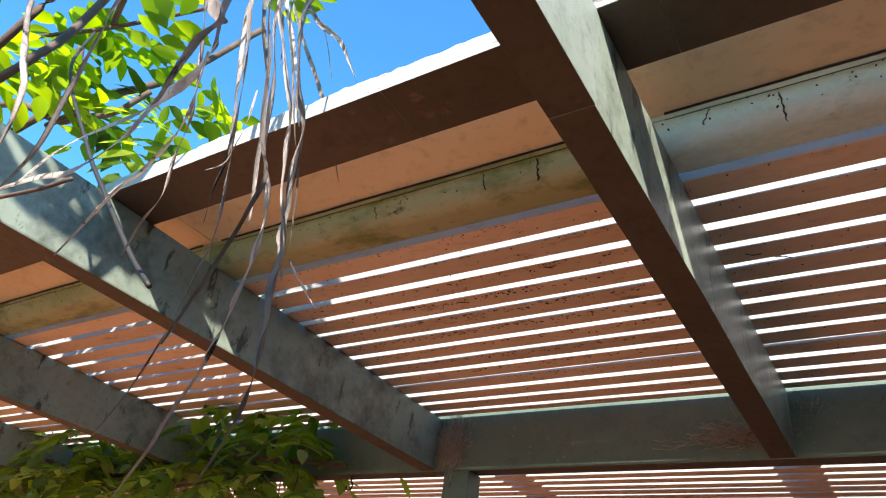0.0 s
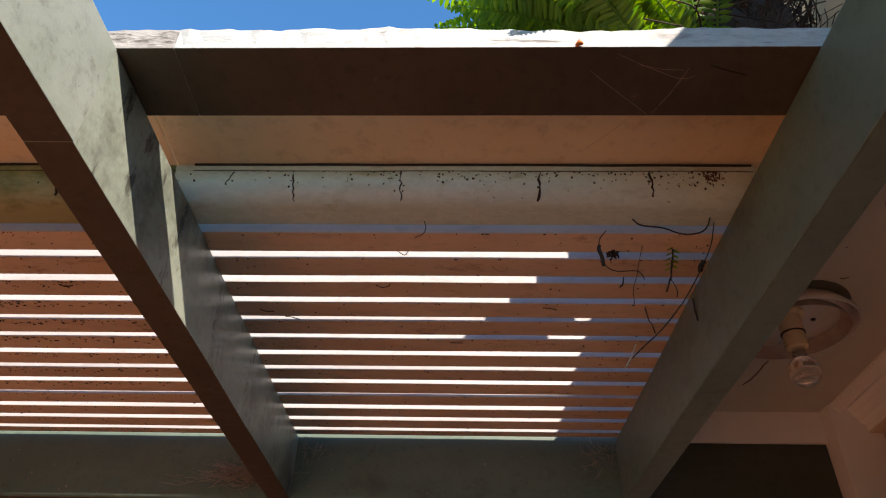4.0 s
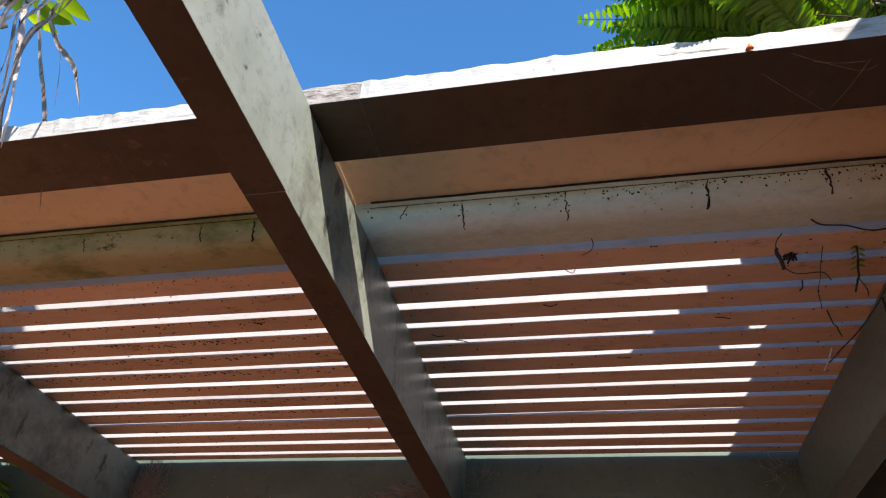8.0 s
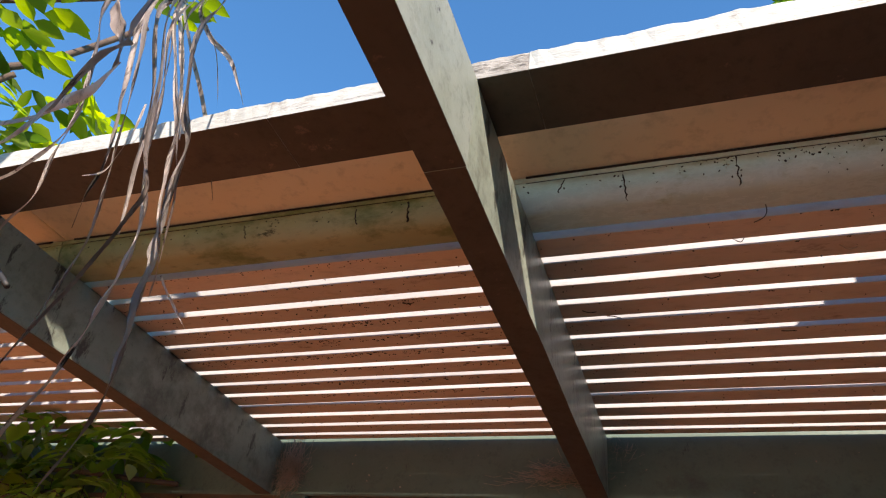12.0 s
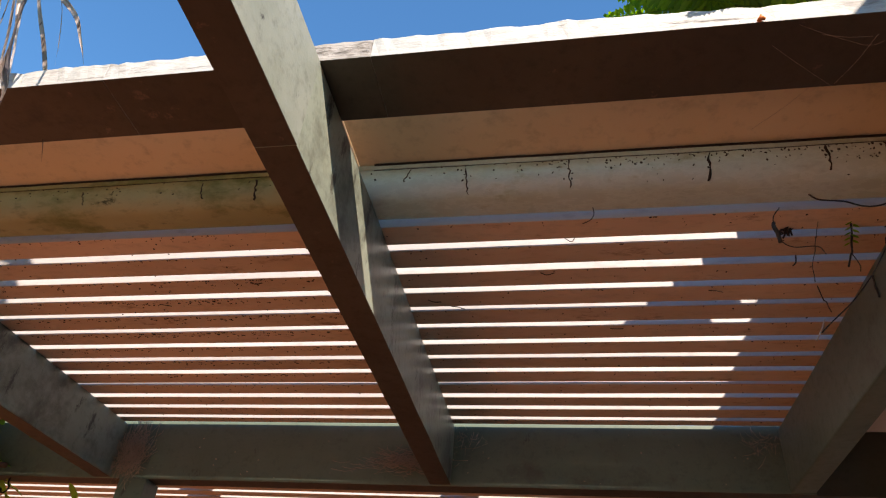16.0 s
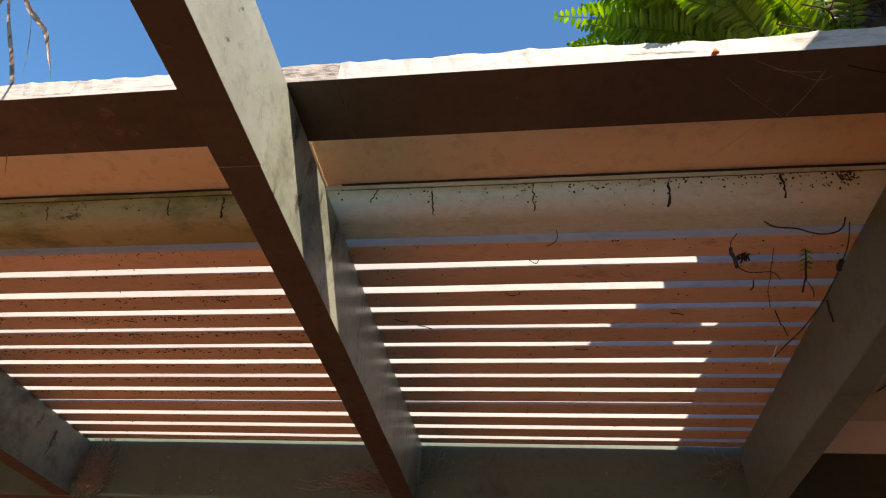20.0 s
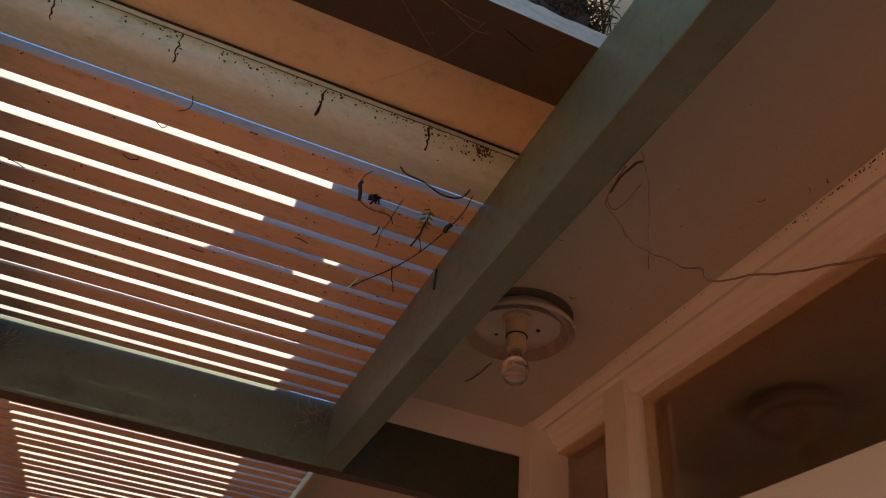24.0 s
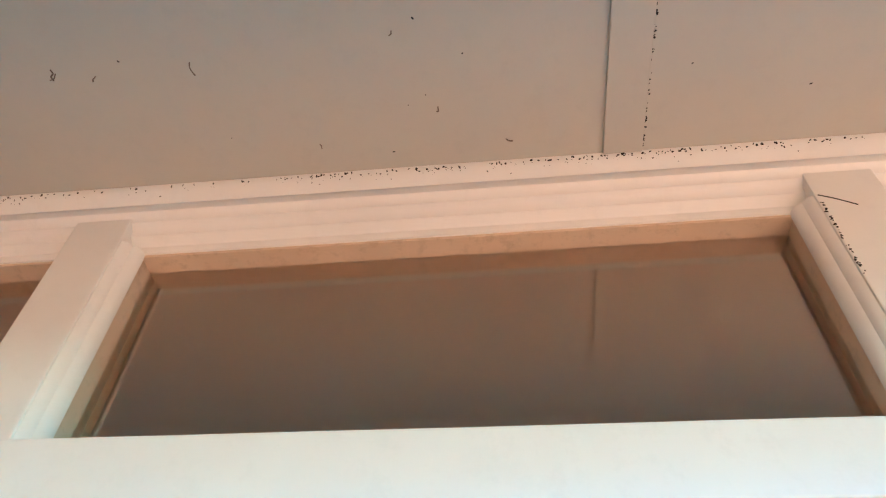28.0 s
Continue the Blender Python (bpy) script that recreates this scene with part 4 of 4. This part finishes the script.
def flecks(name, label, spots, mat=DIRT, size=(0.0012, 0.003)):
    """Small flattened droppings stuck to a surface; each spot is a place and the surface's normal."""
    bm = bmesh.new()
    for p, nrm in spots:
        nrm = Vector(nrm).normalized()
        u = nrm.cross(Vector((0.21, 0.43, 0.87)))
        u = u.normalized()
        w = nrm.cross(u)
        a = mk.uniform(0, 6.3)
        s = mk.uniform(*size)
        e = s * mk.uniform(0.4, 0.8)
        u, w = u * math.cos(a) + w * math.sin(a), w * math.cos(a) - u * math.sin(a)
        ring = [bm.verts.new(Vector(p) + u * s * math.cos(t) + w * e * math.sin(t)) for t in (0, 1.05, 2.1, 3.14, 4.2, 5.25)]
        top = bm.verts.new(Vector(p) + nrm * s * 0.7)
        for k in range(6):
            bm.faces.new((ring[k], ring[(k + 1) % 6], top))
    ob = part(name, bm, mat)
    return tagged(ob, label, "insect specks", kind="stuff")


def gutter_point(k):
    """A place on the gutter's curved front; k from 0 at the lip to 1 at the bottom."""
    a = math.pi / 2 * k
    return 1.158 - 0.040 * math.cos(a), Z_TOP + 0.06 - 0.057 * math.sin(a), (0, -math.cos(a), -math.sin(a))


spots = []
for _ in range(330):
    x = mk.uniform(-2.2, 0.94)
    if mk.random() < 0.4:
        x = mk.choice([mk.gauss(0.75, 0.14), mk.gauss(0.45, 0.12), mk.gauss(0.9, 0.05)])
    if not -2.2 < x < 0.95:
        continue
    y, z, n = gutter_point(abs(mk.gauss(0.0, 0.22)))
    spots.append(((x, y, z), n))
    if mk.random() < 0.4:
        spots.append(((x + 0.01, 1.1195, SHEET_Z - 0.01), (0, -1, -0.3)))
flecks("insect_specks", "scattered black insect specks along the gutter's lip", spots)
spots = []
for _ in range(420):
    y = mk.choice([mk.uniform(-0.7, 1.9), mk.gauss(-0.35, 0.16), mk.gauss(0.9, 0.12), mk.gauss(0.1, 0.2)])
    k = abs(mk.gauss(0, 0.5))
    spots.append(((1.5660 + min(k, 1.6) * 0.007, y, Z_CEIL - 0.006 - min(k, 1.6) * 0.0118), (-1, 0, -0.6)))
flecks("cornice_specks", "black insect specks along the top of the cornice", spots, size=(0.0012, 0.0029))
spots = [((mk.uniform(1.06, 1.54), mk.uniform(-0.9, 2.1), Z_CEIL - 0.0005), (0, 0, -1)) for _ in range(46)]
spots += [((1.10 + k * 0.46 + mk.uniform(-0.002, 0.002), -0.2805 + mk.uniform(-0.002, 0.002), Z_CEIL - 0.001), (0, 0, -1)) for k in [mk.random() for _ in range(95)]]
flecks("ceiling_specks", "dark specks and dirt on the ceiling", spots, size=(0.0008, 0.003))
spots = []
for _ in range(1500):
    i = mk.randrange(len(FRONTS))
    spots.append(((mk.choice([mk.uniform(-1.11, -0.065), mk.gauss(-0.6, 0.25), mk.uniform(0.0, 0.95)]), FRONTS[i] + 0.001 + mk.random() ** 4 * (BACKS[i] - FRONTS[i]), Z_TOP + 0.0008), (0, 0, -1)))
for _ in range(420):
    i = mk.choice([2, 3, 3, 4, 4, 5, 5, 6, 7, 8])
    x, y = mk.gauss(-0.55, 0.3), FRONTS[i] + mk.uniform(0.002, 0.022)
    if -1.10 < x < -0.07:
        spots += [((x + mk.uniform(-0.004, 0.004), y, Z_TOP + 0.0008), (0, 0, -1)) for _ in range(3)]
flecks("slat_specks", "dark specks and crumbs under the slats", spots, size=(0.0007, 0.0032))


def crack(x, k0, k1, wide=0.0012, lean=0.0):
    """A dark split in the gutter's enamel that follows its curve."""
    pts = []
    for i in range(9):
        k = k0 + (k1 - k0) * i / 8
        y, z, n = gutter_point(k)
        pts.append(Vector((x + lean * i / 8 + mk.uniform(-0.0022, 0.0022), y, z)) + Vector(n) * 0.0004)
    ob = part("crack", tube(pts, [wide * (0.5 + mk.random()) for _ in pts], 5), DIRT)
    return tagged(ob, "dark split in the gutter's enamel", "crack", "gutter cracks")


for x, k0, k1, w, ln in ((0.187, 0.1, 0.75, 0.0012, 0.002), (0.378, 0.05, 0.72, 0.0011, 0.0), (0.622, 0.05, 0.72, 0.002, -0.003), (0.815, 0.02, 0.6, 0.0018, 0.004),
                         (0.078, 0.05, 0.35, 0.0012, -0.012), (-0.234, 0.1, 0.6, 0.0018, -0.003), (-0.352, 0.1, 0.5, 0.0013, 0.002), (0.0 - 0.62, 0.2, 0.5, 0.001, 0.003)):
    crack(x, k0, k1, w, ln)


def line_thing(name, label, category, pts, r, mat, n=6, group="", wiggle=0.0):
    line = spline(pts, n)
    if wiggle:
        line = [p + Vector((noise.noise(p * 38) * wiggle, noise.noise(p * 41 + Vector((5, 0, 0))) * wiggle, 0)) for p in line]
    ob = part(name, tube(line, [r * (0.75 + 0.5 * abs(noise.noise(p * 60))) for p in line] if wiggle else r, 5), mat)
    return tagged(ob, label, category, group)


# Dark tubes draw the gap's shade and dirt along the lip, and a seam.
for x0, x1 in ((-2.23, -1.18), (-1.11, -0.064), (0.006, 0.994)):
    line_thing("dirt_line", "dark line of gap shade and dirt along the gutter's lip", "dirt", [(x0 + (x1 - x0) * k / 12, 1.1146, SHEET_Z - 0.0048 + mk.uniform(-0.0008, 0.0008)) for k in range(13)], 0.0028, DIRT, 3, "dirt lines")
    line_thing("dirt_line", "thin dark seam in the gutter's enamel", "dirt", [(x0 + (x1 - x0) * k / 12, 1.1148, SHEET_Z - 0.0190 + mk.uniform(-0.0012, 0.0012)) for k in range(13)], 0.0007, DIRT, 3, "dirt lines")
# seam along the gutter, cables and tendrils in the right bay
zs = Z_TOP - 0.008
line_thing("cable", "thin black cable looping under the slats", "cable", [(0.79, 1.18, Z_TOP), (0.80, 1.17, 2.434), (0.837, 1.17, 2.428), (0.861, 1.17, 2.417), (0.88, 1.17, 2.414), (0.901, 1.17, 2.419), (0.914, 1.17, 2.431), (0.925, 1.175, Z_TOP)], 0.0016, WIRE)
line_thing("cable", "thin black cable dangling from the gutter's end", "cable", [(0.937, 1.19, Z_TOP + 0.002), (0.921, 1.19, 2.406), (0.896, 1.19, 2.359), (0.879, 1.19, 2.33), (0.849, 1.19, 2.285), (0.809, 1.19, 2.237), (0.772, 1.19, 2.202), (0.752, 1.19, 2.182)], 0.0011, WIRE)
line_thing("knot", "dark knot on the cable", "knot", [(0.902, 1.19, 2.371), (0.897, 1.19, 2.360), (0.893, 1.19, 2.350)], 0.0055, WIRE, 4, "", 0.004)
line_thing("tendril", "dry dark vine tendril hanging from the slats", "tendril", [(0.749, 1.215, Z_TOP + 0.002), (0.734, 1.215, 2.434), (0.733, 1.215, 2.401), (0.739, 1.215, 2.379), (0.756, 1.215, 2.367), (0.793, 1.215, 2.367), (0.803, 1.215, 2.35)], 0.0010, WIRE, 6, "tendrils")
line_thing("tendril", "dry dark vine tendril with a thick node", "tendril", [(0.7335, 1.215, 2.425), (0.7325, 1.215, 2.405), (0.7385, 1.215, 2.380)], 0.0045, WIRE, 6, "tendrils", 0.004)
line_thing("tendril", "dry dark vine tendril hanging from the slats", "tendril", [(0.824, 1.26, Z_TOP + 0.002), (0.806, 1.26, 2.397), (0.796, 1.26, 2.365), (0.79, 1.26, 2.324)], 0.0009, WIRE, 6, "tendrils", 0.002)
line_thing("tendril", "dry dark vine tendril with a small leaf", "tendril", [(0.884, 1.27, Z_TOP + 0.002), (0.871, 1.27, 2.40), (0.863, 1.27, 2.383), (0.856, 1.27, 2.36)], 0.0022, WIRE, 6, "tendrils", 0.003)
line_thing("tendril", "forked tip of a dark vine tendril", "tendril", [(0.866, 1.27, 2.390), (0.875, 1.27, 2.365), (0.872, 1.27, 2.35)], 0.0011, WIRE, 6, "tendrils", 0.002)
line_thing("tendril", "curled dark tendril under a slat", "tendril", [(0.808, 1.362, Z_TOP + 0.001), (0.804, 1.36, 2.438), (0.797, 1.36, 2.43)], 0.0016, WIRE, 6, "tendrils")
line_thing("tendril", "curled dark tendril under a slat", "tendril", [(0.399, 1.23, Z_TOP - 0.004), (0.414, 1.218, Z_TOP - 0.005), (0.42, 1.205, Z_TOP - 0.002), (0.418, 1.19, Z_TOP + 0.002)], 0.0009, WIRE, 6, "tendrils")
line_thing("tendril", "forked dark twig caught between the slats", "tendril", [(0.364, 1.275, Z_TOP - 0.001), (0.377, 1.281, Z_TOP - 0.006), (0.384, 1.278, Z_TOP + 0.001)], 0.0010, WIRE, 6, "tendrils", 0.002)
line_thing("tendril", "dark twig under the slats by the rafter", "tendril", [(0.874, 1.472, Z_TOP + 0.002), (0.876, 1.47, 2.422), (0.882, 1.47, 2.414), (0.884, 1.47, 2.391)], 0.0015, WIRE, 6, "tendrils", 0.002)
line_thing("tendril", "dark dry shred stuck to the rafter's side", "tendril", [(0.9545, 1.407, 2.436), (0.9545, 1.414, 2.413), (0.9545, 1.41, 2.386)], 0.0022, WIRE, 6, "tendrils", 0.002)
line_thing("scratch", "dark scratch on the plank's underside", "scratch", [(0.832, 0.842, Z_TOP + 0.001), (0.859, 0.851, Z_TOP + 0.001), (0.887, 0.859, Z_TOP + 0.001)], 0.0009, DIRT, 4)
for sx, sy in ((0.66, 1.478), (0.05, 1.49), (0.10, 1.52), (0.31, 1.395), (0.46, 1.63), (-0.35, 1.40), (-0.62, 1.48)):
    line_thing("splinter", "thin dark splinter lifting from a slat's underside", "splinter", [(sx, sy, Z_TOP + 0.001), (sx + 0.014, sy + mk.uniform(-0.006, 0.006), Z_TOP - 0.003), (sx + 0.03, sy + mk.uniform(-0.004, 0.010), Z_TOP - 0.001)], 0.0010, DIRT, 4, "splinters")
bm = bmesh.new()
for k in range(9):
    add_leaf(bm, Vector((0.878 - k * 0.0006, 1.252 + k * 0.0025, 2.448 - k * 0.004)), Vector((1 if k % 2 else -1, 0.3, -0.2)), Vector((0, 0, -1)), 0.014, 0.006)
tagged(part("fern_sprig", bm, LEAF_F), "small green fern sprig between the slats", "fern")
bm = bmesh.new()
for k in range(14):
    p = Vector((0.777 + mk.uniform(-0.01, 0.01), 1.281 + mk.uniform(-0.006, 0.006), Z_TOP - 0.002))
    bm = joined(bm, tube([p, p + unit(mk) * 0.008, p + unit(mk) * 0.01], 0.0018, 4))
tagged(part("mud_nest", bm, DIRT), "dark crumbly insect nest under a slat", "nest")
for pts in ([(0.762, 1.19, 2.207), (0.752, 1.19, 2.186), (0.741, 1.19, 2.167)], [(0.545, 1.325, Z_TOP - 0.001), (0.56, 1.335, Z_TOP - 0.006), (0.575, 1.337, Z_TOP - 0.001)]):
    line_thing("straw", "pale dry straw caught under the slats", "straw", pts, 0.0012, WEB, 5, "straws")

# dry vine runner hanging from the last rafter
zc = Z_CEIL - 0.002
WISP = material("dusty_wisp", (0.14, 0.10, 0.075), (0.2, 0.15, 0.11), 30.0, 0.9, 0)
RUN = material("dry_runner", (0.17, 0.07, 0.035), (0.25, 0.12, 0.065), 30.0, 0.8, 0)
line_thing("runner", "dry reddish vine runner dangling from the rafter", "vine", [(1.034, 0.855, 2.278), (1.034, 0.878, 2.274), (1.034, 0.897, 2.265), (1.034, 0.906, 2.249), (1.034, 0.888, 2.21), (1.034, 0.864, 2.155), (1.034, 0.843, 2.124), (1.034, 0.802, 2.08), (1.034, 0.773, 2.048), (1.035, 0.749, 2.03), (1.035, 0.745, 2.015), (1.035, 0.728, 2.001), (1.036, 0.683, 1.978), (1.036, 0.645, 1.956), (1.036, 0.591, 1.931), (1.037, 0.542, 1.91), (1.037, 0.501, 1.897), (1.037, 0.464, 1.888), (1.037, 0.438, 1.878), (1.038, 0.425, 1.876)], 0.0012, RUN, 6, "dry runners", 0.003)
line_thing("runner", "thin dry runner hanging beside its neighbour", "vine", [(1.034, 0.82, 2.277), (1.034, 0.812, 2.222), (1.034, 0.815, 2.178), (1.034, 0.822, 2.135), (1.034, 0.829, 2.081)], 0.0007, RUN, 6, "dry runners", 0.002)
line_thing("runner", "loose pale curled end of the dry runner", "vine", [(1.038, 0.425, 1.876), (1.038, 0.412, 1.872), (1.038, 0.393, 1.87), (1.038, 0.387, 1.88), (1.038, 0.395, 1.897)], 0.0009, RUN, 6, "dry runners", 0.001)
line_thing("runner", "looped strand of the dry runner", "vine", [(1.034, 0.903, 2.258), (1.034, 0.895, 2.232), (1.034, 0.871, 2.217), (1.034, 0.827, 2.221)], 0.0009, RUN, 6, "dry runners", 0.002)
line_thing("rootlets", "dark dry rootlets where the runner leaves the rafter", "vine", [(1.034, 0.822, 2.258), (1.034, 0.835, 2.268), (1.034, 0.855, 2.268), (1.034, 0.880, 2.270), (1.034, 0.896, 2.262)], 0.0022, ROOTS, 6, "", 0.005)

# marks on the ceiling, the mullion and the rail
for x, y in ((1.191, 1.317), (1.475, 1.026), (1.534, 0.962), (1.541, 0.928), (1.358, 0.615), (1.325, 1.493), (1.36, 0.398), (1.355, 0.613), (1.363, 0.552), (1.515, 0.232), (1.528, -0.068), (1.335, 0.093), (1.463, 0.038)):
    a = mk.uniform(0, 6.3)
    d = Vector((math.cos(a), math.sin(a), 0)) * mk.uniform(0.003, 0.009)
    p = Vector((x, y, Z_CEIL - 0.0006))
    line_thing("wisp", "dusty wisp of old cobweb stuck to the ceiling", "cobweb", [tuple(p - d), tuple(p + unit(mk) * 0.002 - Vector((0, 0, 0.0015))), tuple(p + d * 0.6), tuple(p + d * 1.4 + Vector((d.y, -d.x, 0)) * 0.5)], mk.uniform(0.0007, 0.0016), WISP, 4, "ceiling wisps", 0.002)
line_thing("wisp", "dark straggling wisp of dirt beside the lamp", "cobweb", [(1.276, 2.018, Z_CEIL - 0.001), (1.283, 1.99, Z_CEIL - 0.002), (1.289, 1.965, Z_CEIL - 0.001), (1.293, 1.92, Z_CEIL - 0.001), (1.295, 1.876, Z_CEIL - 0.001)], 0.0022, WISP, 6, "ceiling wisps", 0.005)
line_thing("hairline_crack", "dark hairline crack across the mullion", "crack", [(X_WALL - 0.0003, -0.531, 2.463), (X_WALL - 0.0003, -0.552, 2.452), (X_WALL - 0.0003, -0.579, 2.434)], 0.0010, DIRT, 5)
flecks("mullion_dirt", "dark dirt gathered along the mullion's moulded edge", [((X_WALL - 0.0004, -0.530 + mk.gauss(0, 0.0015), mk.uniform(2.29, 2.45)), (-1, 0, 0)) for _ in range(60)], DIRT, (0.0010, 0.0026))


# cobwebs
def web(center, size, count, r, normal_axis, label):
    bm = bmesh.new()
    parts_ = [bm]
    for _ in range(count):
        p = Vector([c_ + s_ * r.gauss(0, 0.45) for c_, s_ in zip(center, size)])
        q = p + Vector([s_ * r.gauss(0, 0.35) for s_ in size])
        m_ = (p + q) / 2 + Vector((0, 0, -0.1 * (p - q).length))
        parts_.append(tube([p, m_, q], r.uniform(0.0003, 0.0009), 3))
    ob = part("cobweb", joined(*parts_), WEB)
    return tagged(ob, label, "cobweb", kind="stuff")


hook = line_thing("hook", "small dark iron hook under the cross beam", "hook", [(-1.495, 2.23, Z_BOT + 0.004), (-1.495, 2.23, Z_BOT - 0.02), (-1.485, 2.23, Z_BOT - 0.035), (-1.495, 2.23, Z_BOT - 0.052), (-1.51, 2.23, Z_BOT - 0.05), (-1.514, 2.23, Z_BOT - 0.038)], 0.003, WIRE, 6)
RUST = material("rust", (0.07, 0.035, 0.02), (0.12, 0.055, 0.028), 30.0, 0.9, 0.2)
spots = []
for _ in range(70):
    y, z, n = gutter_point(abs(mk.gauss(0.1, 0.12)))
    spots.append(((min(mk.gauss(0.925, 0.009), 0.954), y, z), n))
flecks("rust_spots", "rust blooming at the gutter's end by the rafter", spots, RUST, (0.0012, 0.0036))
spots = [((mk.choice([mk.uniform(-1.10, -0.07), mk.uniform(0.02, 0.94)]), Y_FAR - 0.0004, mk.uniform(Z_BOT + 0.01, Z_TOP - 0.01)), (0, -1, 0)) for _ in range(40)]
flecks("beam_specks", "pale and dark specks on the cross beam", spots, WEB, (0.001, 0.0035))
wr = random.Random(4)
web((-1.055, 2.195, 2.355), (0.055, 0.015, 0.085), 760, wr, 1, "dense dusty brown cobweb in the corner of rafter and beam")
web((-0.13, 2.195, 2.34), (0.12, 0.01, 0.035), 320, wr, 1, "dusty cobweb spread over the beam beside the rafter")
web((0.05, 2.195, 2.41), (0.05, 0.01, 0.04), 40, wr, 1, "thin cobweb in the corner of beam and rafter")
web((0.89, 2.2, 2.41), (0.05, 0.01, 0.04), 60, wr, 1, "thin cobweb in the corner of beam and rafter")
for p, q in (((0.617, 0.81, 2.462), (0.766, 0.936, 2.457)), ((0.671, 0.81, 2.462), (0.787, 0.859, 2.450)), ((0.787, 0.859, 2.450), (0.816, 0.859, 2.456)), ((0.769, 0.932, 2.457), (0.801, 0.842, 2.450)), ((0.774, 0.99, 2.531), (0.69, 1.085, 2.528)), ((0.729, 0.837, 2.452), (0.795, 0.845, 2.450))):
    line_thing("spider_thread", "single spider thread under the plank", "cobweb", [p, tuple((Vector(p) + Vector(q)) / 2 + Vector((0, 0, -0.004))), q], 0.00022, WEB, 4, "spider threads")
part_red = part("red_bug", tube([(0.641, 0.808, 2.456), (0.645, 0.806, 2.461), (0.650, 0.808, 2.459)], [0.003, 0.0045, 0.002], 8), material("orange_bud", (0.6, 0.16, 0.03), (0.7, 0.22, 0.05), 30, 0.5, 0))
tagged(part_red, "small orange dry bud stuck to the plank", "bud")
